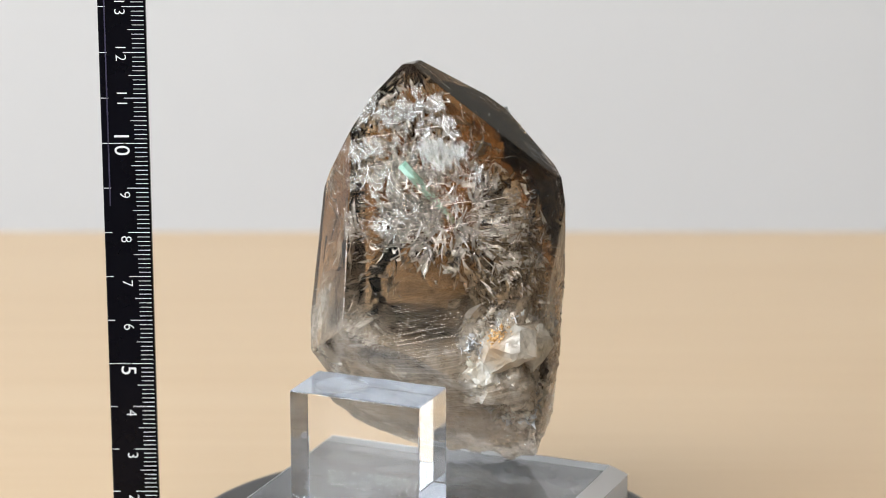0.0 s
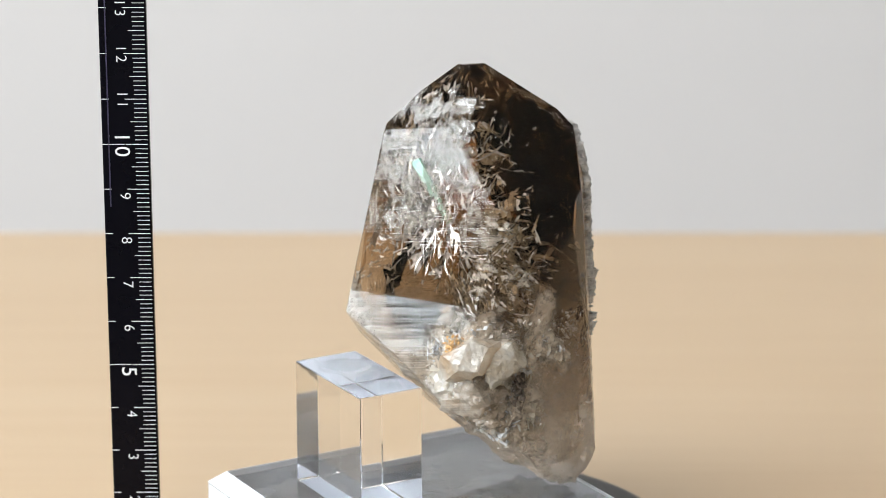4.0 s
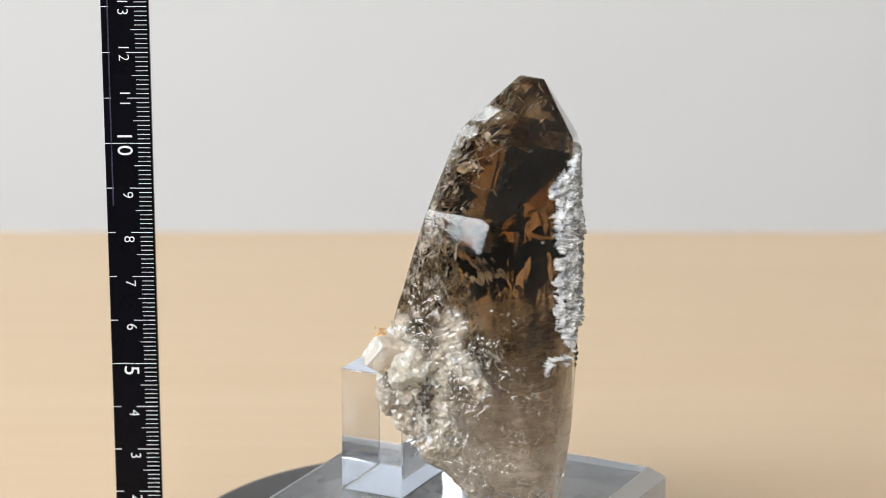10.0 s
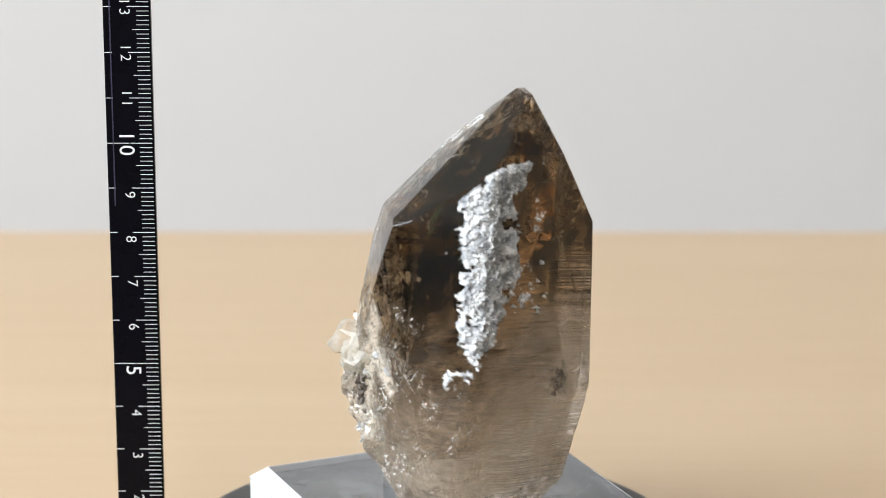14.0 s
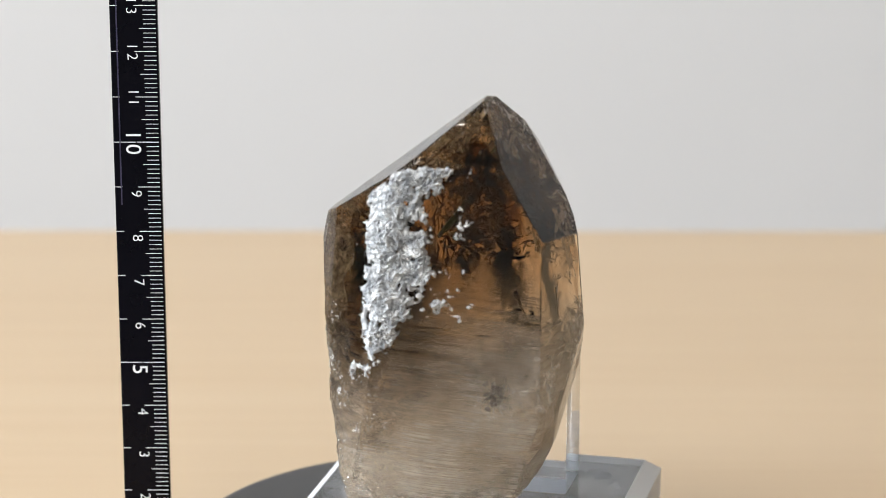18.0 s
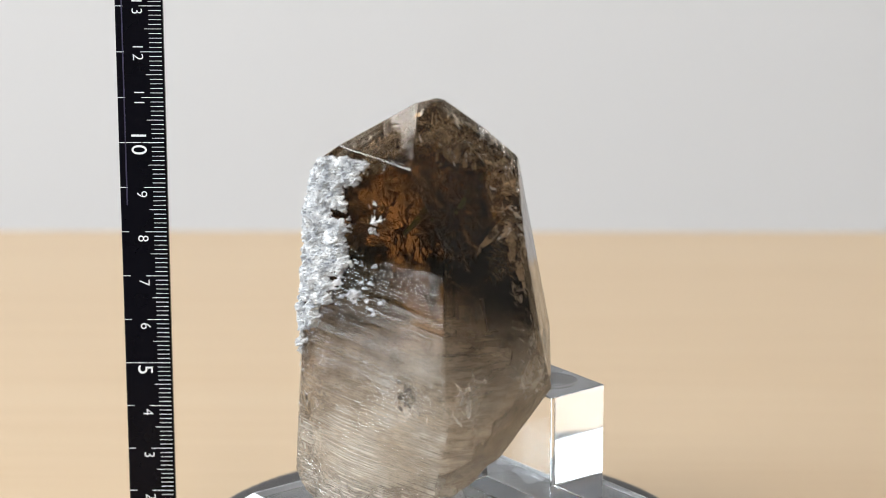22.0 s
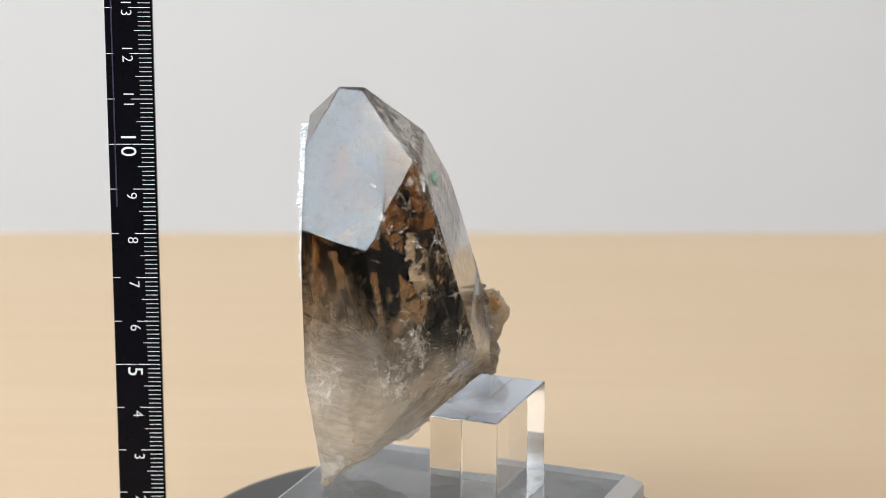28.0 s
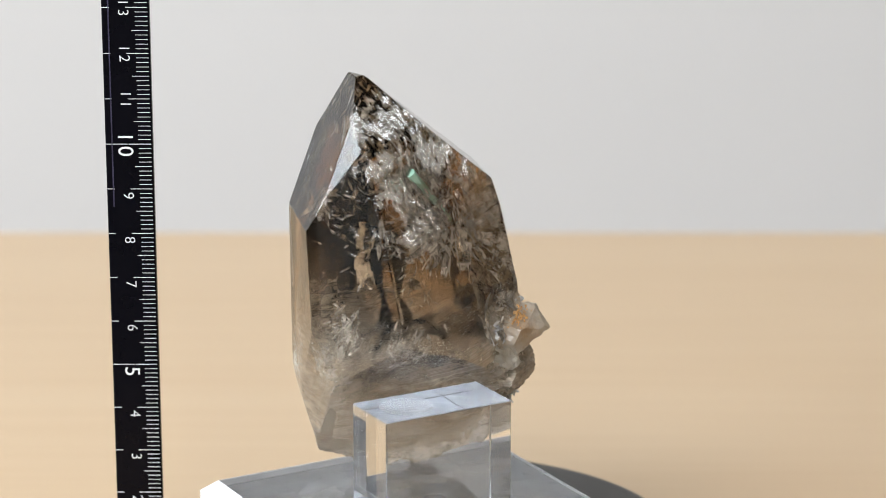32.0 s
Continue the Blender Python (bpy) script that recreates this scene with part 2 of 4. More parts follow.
def block():
    top = tagged(new("acrylic_block"), "clear polished acrylic block with a round hollow on top", "acrylic block")
    lx, ly, z0, z1 = 3.02 * CM, 1.50 * CM, 2.244 * CM, 5.05 * CM
    r, depth, cx = 0.58 * CM, 0.13 * CM, -0.62 * CM
    bm = bmesh.new()
    n = 64
    rim = [bm.verts.new((cx + r * math.cos(2 * math.pi * k / n), r * math.sin(2 * math.pi * k / n), z1)) for k in range(n)]
    corners = [bm.verts.new((sx * lx / 2, sy * ly / 2, z1)) for sx, sy in ((1, 1), (-1, 1), (-1, -1), (1, -1))]
    low = [bm.verts.new((v.co.x, v.co.y, z0)) for v in corners]
    q = n // 4
    for k in range(4):
        a, b = corners[k], corners[(k + 1) % 4]
        arc = [rim[(q // 2 + k * q + j) % n] for j in range(q + 1)]
        bm.faces.new([a, b] + arc[::-1])
        bm.faces.new((b, a, low[k], low[(k + 1) % 4]))
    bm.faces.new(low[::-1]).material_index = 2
    last = rim
    for s in range(1, 7):
        f = 1 - s / 7
        ring = [bm.verts.new((cx + r * f * math.cos(2 * math.pi * k / n), r * f * math.sin(2 * math.pi * k / n), z1 - depth * (1 - f * f))) for k in range(n)]
        for k in range(n):
            bm.faces.new((last[k], last[(k + 1) % n], ring[(k + 1) % n], ring[k])).material_index = 1
        last = ring
    tip = bm.verts.new((cx, 0, z1 - depth))
    for k in range(n):
        bm.faces.new((last[k], last[(k + 1) % n], tip)).material_index = 1
    bmesh.ops.recalc_face_normals(bm, faces=bm.faces[:])
    edges = [e for e in bm.edges if sum(v in corners or v in low for v in e.verts) == 2]
    bmesh.ops.bevel(bm, geom=edges, offset=0.00025, segments=2, profile=0.5, affect="EDGES")
    bmesh.ops.transform(bm, matrix=pose(-1.47 * CM, -0.93 * CM, 0, 0, 0, -22.5), verts=bm.verts[:])
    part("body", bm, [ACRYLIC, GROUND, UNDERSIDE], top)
    return top


acrylic_block = block()

# ---- the crystal ----
# facets: azimuth and tilt of the outward normal in degrees, distance from the turntable's centre in centimetres
FACETS = [(-178, 6.7, 3.43), (-8.6, -21.4, 0.80), (-156.5, 9.1, 3.08), (32.9, 3.4, 3.64), (-120, -56.4, -3.49), (-120, -41, -2.95),
          (-95.5, 16.6, 2.62), (-103, 45.3, 7.20), (78.5, -5.6, 2.59), (78.6, -12.7, 2.11), (-83, -33, -1.66), (-93, -1.3, 0.88),
          (-66.5, 16.7, 3.60), (-40.3, 49.2, 7.83), (158, -11, 1.74), (-10.5, -5.7, 1.84), (-17.7, -2.6, 1.96), (-15, 53.2, 8.73),
          (15, 4, 3.58), (33, 13, 5.10), (88.5, 2.1, 3.27), (-108, -47.3, -3.21), (93.5, -8.5, 2.20), (89, -1.1, 2.83),
          (-108, -67, -3.37), (136, -16.2, 1.59), (143, -0.3, 2.94), (146.4, 25.3, 6.37), (170.5, 28.3, 6.62), (94, 30.9, 7.85),
          (120, 86, 11.70), (-38.5, 17, 3.99), (-38.6, 10, 3.01)]
STAND_TOP = 2.244
AXIS = Vector((0.1, 1.0, 0))


def facet_normal(az, tilt):
    a, b = radians(az), radians(tilt)
    return Vector((math.cos(a) * math.cos(b), math.sin(a) * math.cos(b), math.sin(b)))


NORMALS = [(facet_normal(az, tilt), d) for az, tilt, d in FACETS]


def depth_inside(p):
    """How far a place, in centimetres, lies under the nearest facet."""
    return min(d - n.dot(p) for n, d in NORMALS)


def on_surface(p, way):
    """Where the straight line from a place inside, in centimetres, leaves the solid."""
    return p + way * min((d - n.dot(p)) / n.dot(way) for n, d in NORMALS if n.dot(way) > 1e-6)


def faceted_solid(facets, z0, z1, r):
    bm = slab(-r, r, -r, r, z0, z1)
    for az, tilt, d in facets:
        n = facet_normal(az, tilt)
        cut = bmesh.ops.bisect_plane(bm, geom=bm.verts[:] + bm.edges[:] + bm.faces[:], dist=1e-7, plane_co=n * d, plane_no=n, clear_outer=True)
        edges = [e for e in cut["geom_cut"] if isinstance(e, bmesh.types.BMEdge)]
        if edges:
            bmesh.ops.edgeloop_fill(bm, edges=edges)
    bmesh.ops.remove_doubles(bm, verts=bm.verts[:], dist=2e-4)
    bmesh.ops.recalc_face_normals(bm, faces=bm.faces[:])
    return bm


def step(a, b, x):
    x = min(1, max(0, (x - a) / (b - a)))
    return x * x * (3 - 2 * x)


def brokenness(p):
    """1 where the crystal is broken rock, 0 on its smooth facets."""
    wob = noise.noise(p * 0.9) * 0.8
    low = step(3.6, 2.7, p.z + wob * 0.6)
    az = math.degrees(math.atan2(p.y - AXIS.y, p.x - AXIS.x))
    flank = step(-78, -62, az + wob * 8) * step(14, 0, az + wob * 10) * step(6.7, 5.9, p.z + wob)
    front = step(5.6, 4.9, p.z + wob * 0.7) * step(0.4, -0.4, p.y)
    return max(low, flank, front * 0.9)


def etching(p):
    """How deeply the natural etching roughens a spot of the flank."""
    az = math.degrees(math.atan2(p.y - AXIS.y, p.x - AXIS.x))
    rough = step(-70, -50, az) * step(35, 10, az) * step(7.9, 6.2, p.z + 0.7 * noise.noise(p * 1.3))
    rough = max(rough, 0.8 * step(60, 40, az) * step(-10, 10, az) * step(6.4, 5.4, p.z + 0.8 * noise.noise(p * 1.3)))
    return rough * (0.35 + 0.65 * step(-0.25, 0.25, noise.noise(p * 2.1 + Vector((4, 4, 0)))))


CRUSHED = [((1.0, -1.1, 5.9), (1.3, -1.1, 5.0), 0.55), ((1.3, -1.1, 5.0), (2.1, -0.3, 4.4), 0.5), ((2.1, -0.5, 6.0), (2.35, 0.05, 4.6), 0.5),
           ((2.35, 0.0, 5.6), (2.5, 0.45, 7.0), 0.28), ((2.45, 0.3, 6.3), (2.65, 1.0, 5.7), 0.25), ((1.6, -0.9, 6.5), (2.0, -0.7, 6.9), 0.22)]


def crushed(p):
    """1 along the crushed white bands of the broken flank."""
    best = 0
    for a, b, r in CRUSHED:
        a, b = Vector(a), Vector(b)
        f = min(1, max(0, (p - a).dot(b - a) / (b - a).length_squared))
        best = max(best, step(1.5, 0.5, (p - a - (b - a) * f).length / r + 0.5 * noise.noise(p * 2.4)))
    return best


def relief_at(p):
    """How strongly fine scaly relief covers a spot."""
    return max(etching(p), crushed(p), 0.5 * brokenness(p))


def cracked(p):
    """1 in the upper front where silvery cracks lie right under the surface."""
    r = math.hypot((p.x + 0.75) / 2.0, (p.z - 9.95) / 2.3)
    r = min(r, 0.25 + math.hypot((p.x - 0.55) / 0.9, (p.z - 10.9) / 0.8))
    a, b = Vector((-0.74, 0, 9.72)), Vector((0.38, 0, 8.45))
    q = Vector((p.x, 0, p.z))
    f = min(1, max(0, (q - a).dot(b - a) / (b - a).length_squared))
    clear = step(0.10, 0.32, (q - a - (b - a) * f).length)
    return step(1.1, 0.4, r + 0.3 * noise.noise(p * 1.4)) * step(1.5, 0.9, p.y) * step(1.5, 0.9, p.x) * clear


def crystal_mesh():
    bm = faceted_solid(FACETS, 2.0, 13, 6)
    bmesh.ops.bevel(bm, geom=bm.edges[:], offset=0.018, segments=1, profile=0.5, affect="EDGES", clamp_overlap=True)
    bmesh.ops.triangulate(bm, faces=bm.faces[:])
    for limit in (1.6, 0.8, 0.4, 0.22):
        long = [e for e in bm.edges if e.calc_length() > limit]
        bmesh.ops.subdivide_edges(bm, edges=long, cuts=1)
        bmesh.ops.triangulate(bm, faces=bm.faces[:])
    fine = [e for e in bm.edges if e.calc_length() > 0.11 and brokenness((e.verts[0].co + e.verts[1].co) / 2) > 0.05]
    bmesh.ops.subdivide_edges(bm, edges=fine, cuts=1)
    bmesh.ops.triangulate(bm, faces=bm.faces[:])
    fine = [e for e in bm.edges if e.calc_length() > 0.062 and relief_at((e.verts[0].co + e.verts[1].co) / 2) > 0.15]
    bmesh.ops.subdivide_edges(bm, edges=fine, cuts=1)
    bmesh.ops.triangulate(bm, faces=bm.faces[:])
    for limit, turns in ((5.0, 4), (4.2, 6)):
        for _ in range(turns):
            bmesh.ops.smooth_vert(bm, verts=[v for v in bm.verts if v.co.z + 0.4 * noise.noise(v.co) < limit], factor=0.5, use_axis_x=True, use_axis_y=True, use_axis_z=True)
    bm.normal_update()
    moved = []
    for v in bm.verts:
        b = brokenness(v.co)
        n = noise.turbulence(v.co * 1.3, 3, False) * 0.17 + noise.turbulence(v.co * 4.2, 2, True) * (0.04 + 0.05 * crushed(v.co)) - 0.04
        q = v.co + Vector((noise.noise(v.co * 5), noise.noise(v.co * 5 + Vector((7, 0, 0))), noise.noise(v.co * 5 + Vector((0, 7, 0))))) * 0.08
        scaly = abs(noise.noise(Vector((q.x * 6, q.y * 6, q.z * 8)))) * 0.085 + abs(noise.noise(q * 15)) * 0.045
        moved.append(v.co - v.normal * (b * n + relief_at(v.co) * scaly))
    zmin = min(p.z for p in moved)
    layer = bm.verts.layers.float.new("broken")
    for v in bm.verts:
        v[layer] = brokenness(v.co)
    layer = bm.verts.layers.float.new("etched")
    for v in bm.verts:
        v[layer] = etching(v.co)
    layer = bm.verts.layers.float.new("crushed")
    for v in bm.verts:
        v[layer] = crushed(v.co)
    layer = bm.verts.layers.float.new("crackle")
    for v in bm.verts:
        v[layer] = cracked(v.co)
    for v, p in zip(bm.verts, moved):
        if p.z < 3.2:
            p.z = STAND_TOP + (p.z - zmin) * (3.2 - STAND_TOP) / (3.2 - zmin)
        v.co = p * CM
    return bm


def smoky_quartz():
    m, t, b = mat("smoky_quartz")
    v = coords(t)
    sep = t.nodes.new("ShaderNodeSeparateXYZ")
    t.links.new(v, sep.inputs[0])
    cloud = noise_tex(t, v, 75, 5, 0.6)
    wob = maths(t, "MULTIPLY", maths(t, "SUBTRACT", cloud, 0.5), 0.035)
    height = maths(t, "ADD", sep.outputs["Z"], wob)
    tint = ramp(t, maths(t, "MULTIPLY", height, 10), (0.28, (0.86, 0.81, 0.75)), (0.5, (0.84, 0.77, 0.69)), (0.72, (0.77, 0.67, 0.565)), (1.0, (0.77, 0.67, 0.565)))
    t.links.new(tint, b.inputs["Base Color"])
    b.inputs["Transmission Weight"].default_value = 1.0
    b.inputs["IOR"].default_value = 1.54
    t.links.new(ramp(t, maths(t, "MULTIPLY", height, 10), (0.3, 0.03), (0.45, 0.01), (0.56, 0.0)), b.inputs["Roughness"])
    # growth lines across the prism faces
    lean = maths(t, "SUBTRACT", sep.outputs["Z"], maths(t, "MULTIPLY", sep.outputs["X"], 0.2))
    line = t.nodes.new("ShaderNodeCombineXYZ")
    t.links.new(maths(t, "MULTIPLY", lean, 900), line.inputs["Z"])
    t.links.new(maths(t, "MULTIPLY", sep.outputs["X"], 9), line.inputs["X"])
    t.links.new(maths(t, "MULTIPLY", sep.outputs["Y"], 9), line.inputs["Y"])
    growth = ramp(t, noise_tex(t, line.outputs[0], 1.0, 2, 0.6), (0.34, 0.0), (0.42, 1.0), (0.50, 0.0), (0.56, 0.0), (0.62, 0.9), (0.68, 0.0))
    low_part = ramp(t, maths(t, "MULTIPLY", sep.outputs["Z"], 10), (0.74, 0.38), (0.84, 0.0))
    patch = maths(t, "MULTIPLY", low_part, ramp(t, noise_tex(t, v, 62, 2), (0.36, 0.0), (0.55, 1.0)))
    patch = maths(t, "MULTIPLY", patch, ramp(t, maths(t, "MULTIPLY", sep.outputs["Y"], 20), (0.16, 1.0), (0.32, 0.75)))
    smooth_band = ramp(t, maths(t, "MULTIPLY", sep.outputs["Z"], 10), (0.685, 1.0), (0.705, 0.1), (0.81, 0.1), (0.835, 1.0))
    patch = maths(t, "MULTIPLY", patch, maths(t, "MAXIMUM", smooth_band, ramp(t, maths(t, "MULTIPLY", sep.outputs["Y"], 20), (0.16, 0.0), (0.3, 1.0))))
    patch = maths(t, "MULTIPLY", patch, ramp(t, maths(t, "ADD", maths(t, "MULTIPLY", sep.outputs["X"], 20), 0.4), (0.12, 0.25), (0.24, 1.0), (0.52, 1.0), (0.66, 0.3)))
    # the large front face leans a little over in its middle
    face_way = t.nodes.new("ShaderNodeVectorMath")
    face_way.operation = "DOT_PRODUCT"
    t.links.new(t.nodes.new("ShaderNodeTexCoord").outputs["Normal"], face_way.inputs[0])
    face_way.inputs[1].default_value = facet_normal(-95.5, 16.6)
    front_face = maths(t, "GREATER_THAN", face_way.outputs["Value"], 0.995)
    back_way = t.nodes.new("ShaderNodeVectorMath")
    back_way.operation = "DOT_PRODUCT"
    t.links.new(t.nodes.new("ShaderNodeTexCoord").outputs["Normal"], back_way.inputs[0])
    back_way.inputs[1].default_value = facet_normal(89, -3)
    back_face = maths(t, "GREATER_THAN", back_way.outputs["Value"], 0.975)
    back_lines = maths(t, "MULTIPLY", ramp(t, maths(t, "MULTIPLY", sep.outputs["Z"], 10), (0.3, 0.7), (0.78, 0.8), (0.87, 0.0)), ramp(t, noise_tex(t, v, 90, 3), (0.36, 0.25), (0.56, 1.0)))
    patch = maths(t, "ADD", patch, maths(t, "MULTIPLY", maths(t, "MULTIPLY", back_lines, back_face), 0.7))
    high_lines = ramp(t, maths(t, "MULTIPLY", sep.outputs["Z"], 10), (0.80, 0.0), (0.825, 1.0), (0.93, 0.9), (0.985, 0.15))
    patch = maths(t, "ADD", patch, maths(t, "MULTIPLY", maths(t, "MULTIPLY", high_lines, front_face), 1.1))
    broken = t.nodes.new("ShaderNodeAttribute")
    broken.attribute_name = "broken"
    etched = t.nodes.new("ShaderNodeAttribute")
    etched.attribute_name = "etched"
    splinter = maths(t, "MULTIPLY", maths(t, "MAXIMUM", broken.outputs["Fac"], etched.outputs["Fac"]), maths(t, "MULTIPLY", noise_tex(t, v, 620, 4, 0.6), 1.2))
    waves = maths(t, "MULTIPLY", noise_tex(t, v, 130, 3, 0.5), 0.25)
    grain = maths(t, "ADD", maths(t, "ADD", maths(t, "MULTIPLY", growth, patch), waves), splinter)
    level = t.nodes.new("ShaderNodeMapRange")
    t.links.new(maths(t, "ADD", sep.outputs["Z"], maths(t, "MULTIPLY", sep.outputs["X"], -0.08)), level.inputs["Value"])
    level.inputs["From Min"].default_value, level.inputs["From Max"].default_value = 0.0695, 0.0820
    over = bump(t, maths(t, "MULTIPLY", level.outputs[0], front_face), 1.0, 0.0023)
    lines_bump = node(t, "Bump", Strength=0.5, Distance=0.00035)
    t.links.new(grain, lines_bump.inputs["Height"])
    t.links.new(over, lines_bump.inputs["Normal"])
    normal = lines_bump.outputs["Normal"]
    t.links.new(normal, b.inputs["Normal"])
    # milky quartz, whiter where the surface is broken
    white = ramp(t, noise_tex(t, v, 110, 5, 0.6), (0.35, (0.66, 0.55, 0.43)), (0.62, (0.90, 0.83, 0.74)))
    milk = t.nodes.new("ShaderNodeBsdfDiffuse")
    glow = t.nodes.new("ShaderNodeBsdfTranslucent")
    t.links.new(white, milk.inputs["Color"])
    t.links.new(white, glow.inputs["Color"])
    soft = node(t, "MixShader", Fac=0.6)
    t.links.new(milk.outputs[0], soft.inputs[1])
    t.links.new(glow.outputs[0], soft.inputs[2])
    t.links.new(normal, milk.inputs["Normal"])
    amount = ramp(t, maths(t, "MULTIPLY", height, 10), (0.3, 0.50), (0.43, 0.42), (0.51, 0.30), (0.58, 0.15), (0.66, 0.0))
    band = ramp(t, maths(t, "MULTIPLY", height, 10), (0.38, 0.15), (0.46, 0.46), (0.54, 0.40), (0.60, 0.22), (0.66, 0.0))
    near_front = ramp(t, maths(t, "MULTIPLY", sep.outputs["Y"], 20), (0.06, 1.0), (0.22, 0.0))
    amount = maths(t, "ADD", amount, maths(t, "MULTIPLY", band, near_front))
    wisps = ramp(t, noise_tex(t, v, 260, 6, 0.7), (0.35, 0.6), (0.68, 1.3))
    lines = maths(t, "ADD", 0.62, maths(t, "MULTIPLY", maths(t, "MULTIPLY", growth, patch), 0.9))
    bare = maths(t, "SUBTRACT", 1.0, maths(t, "MULTIPLY", etched.outputs["Fac"], 0.6))
    clear_part = maths(t, "MULTIPLY", maths(t, "MULTIPLY", maths(t, "MULTIPLY", amount, bare), wisps), lines)
    strokes = maths(t, "MULTIPLY", maths(t, "MULTIPLY", growth, maths(t, "MULTIPLY", back_lines, back_face)), ramp(t, maths(t, "MULTIPLY", sep.outputs["Z"], 10), (0.3, 0.4), (0.62, 0.3), (0.76, 0.0)))
    clear_part = maths(t, "ADD", clear_part, strokes)
    crush = t.nodes.new("ShaderNodeAttribute")
    crush.attribute_name = "crushed"
    rocky = maths(t, "MULTIPLY", broken.outputs["Fac"], ramp(t, noise_tex(t, v, 420, 6, 0.7), (0.46, 0.06), (0.58, 0.34)))
    rocky = maths(t, "MAXIMUM", rocky, maths(t, "MULTIPLY", crush.outputs["Fac"], ramp(t, noise_tex(t, v, 420, 6, 0.7), (0.38, 0.25), (0.52, 0.92))))
    total = t.nodes.new("ShaderNodeMath")
    total.operation, total.use_clamp = "MAXIMUM", True
    t.links.new(clear_part, total.inputs[0])
    t.links.new(rocky, total.inputs[1])
    wet = node(t, "BsdfGlossy", Roughness=0.12)
    t.links.new(normal, wet.inputs["Normal"])
    coated = node(t, "MixShader", Fac=0.08)
    t.links.new(soft.outputs[0], coated.inputs[1])
    t.links.new(wet.outputs[0], coated.inputs[2])
    mix = t.nodes.new("ShaderNodeMixShader")
    t.links.new(total.outputs[0], mix.inputs[0])
    t.links.new(b.outputs[0], mix.inputs[1])
    t.links.new(coated.outputs[0], mix.inputs[2])
    # silvery cracks that reach the surface, raying out from one spot
    crackle = t.nodes.new("ShaderNodeAttribute")
    crackle.attribute_name = "crackle"
    dx, dz = maths(t, "SUBTRACT", sep.outputs["X"], 0.012), maths(t, "SUBTRACT", sep.outputs["Z"], 0.074)
    far = maths(t, "POWER", maths(t, "ADD", maths(t, "MULTIPLY", dx, dx), maths(t, "MULTIPLY", dz, dz)), 0.5)
    rays = t.nodes.new("ShaderNodeCombineXYZ")
    t.links.new(maths(t, "MULTIPLY", maths(t, "ARCTAN2", dz, dx), 22.0), rays.inputs["X"])
    t.links.new(maths(t, "MULTIPLY", far, 230), rays.inputs["Y"])
    t.links.new(maths(t, "MULTIPLY", sep.outputs["Y"], 260), rays.inputs["Z"])
    slant = t.nodes.new("ShaderNodeMapping")
    slant.inputs["Rotation"].default_value = (0.2, radians(32), 0.3)
    slant.inputs["Scale"].default_value = (1100, 500, 210)
    t.links.new(v, slant.inputs["Vector"])
    streak = maths(t, "MAXIMUM", noise_tex(t, rays.outputs[0], 1.0, 7, 0.68), noise_tex(t, slant.outputs[0], 1.0, 6, 0.66))
    sheet = noise_tex(t, v, 170, 3)
    both = maths(t, "ADD", maths(t, "MULTIPLY", streak, 0.65), maths(t, "MULTIPLY", sheet, 0.35))
    amount = ramp(t, maths(t, "ADD", both, maths(t, "MULTIPLY", crackle.outputs["Fac"], 0.10)), (0.612, 0.0), (0.622, 0.6), (0.67, 0.85))
    amount = maths(t, "MULTIPLY", amount, ramp(t, crackle.outputs["Fac"], (0.05, 0.0), (0.3, 1.0)))
    facing = bump(t, maths(t, "ADD", noise_tex(t, rays.outputs[0], 0.8, 6, 0.7), noise_tex(t, v, 260, 3)), 1.0, 0.003)
    shine = node(t, "BsdfGlossy", Color=(0.97, 0.97, 0.97, 1), Roughness=0.12)
    chalk = node(t, "BsdfDiffuse", Color=(0.92, 0.92, 0.92, 1))
    t.links.new(facing, shine.inputs["Normal"])
    t.links.new(facing, chalk.inputs["Normal"])
    silver = node(t, "MixShader", Fac=0.82)
    t.links.new(chalk.outputs[0], silver.inputs[1])
    t.links.new(shine.outputs[0], silver.inputs[2])
    last = t.nodes.new("ShaderNodeMixShader")
    t.links.new(amount, last.inputs[0])
    t.links.new(mix.outputs[0], last.inputs[1])
    t.links.new(silver.outputs[0], last.inputs[2])
    t.links.new(last.outputs[0], t.nodes["Material Output"].inputs["Surface"])
    return m


def rock(name, lo, hi, scale, rough=0.55, relief=0.5, through=0.0):
    m, t, b = mat(name)
    v = coords(t)
    t.links.new(ramp(t, noise_tex(t, v, scale, 6, 0.65), (0.3, lo), (0.62, hi)), b.inputs["Base Color"])
    b.inputs["Roughness"].default_value = rough
    b.inputs["Transmission Weight"].default_value = through
    t.links.new(bump(t, noise_tex(t, v, scale * 5, 4), relief, 0.0004), b.inputs["Normal"])
    return m


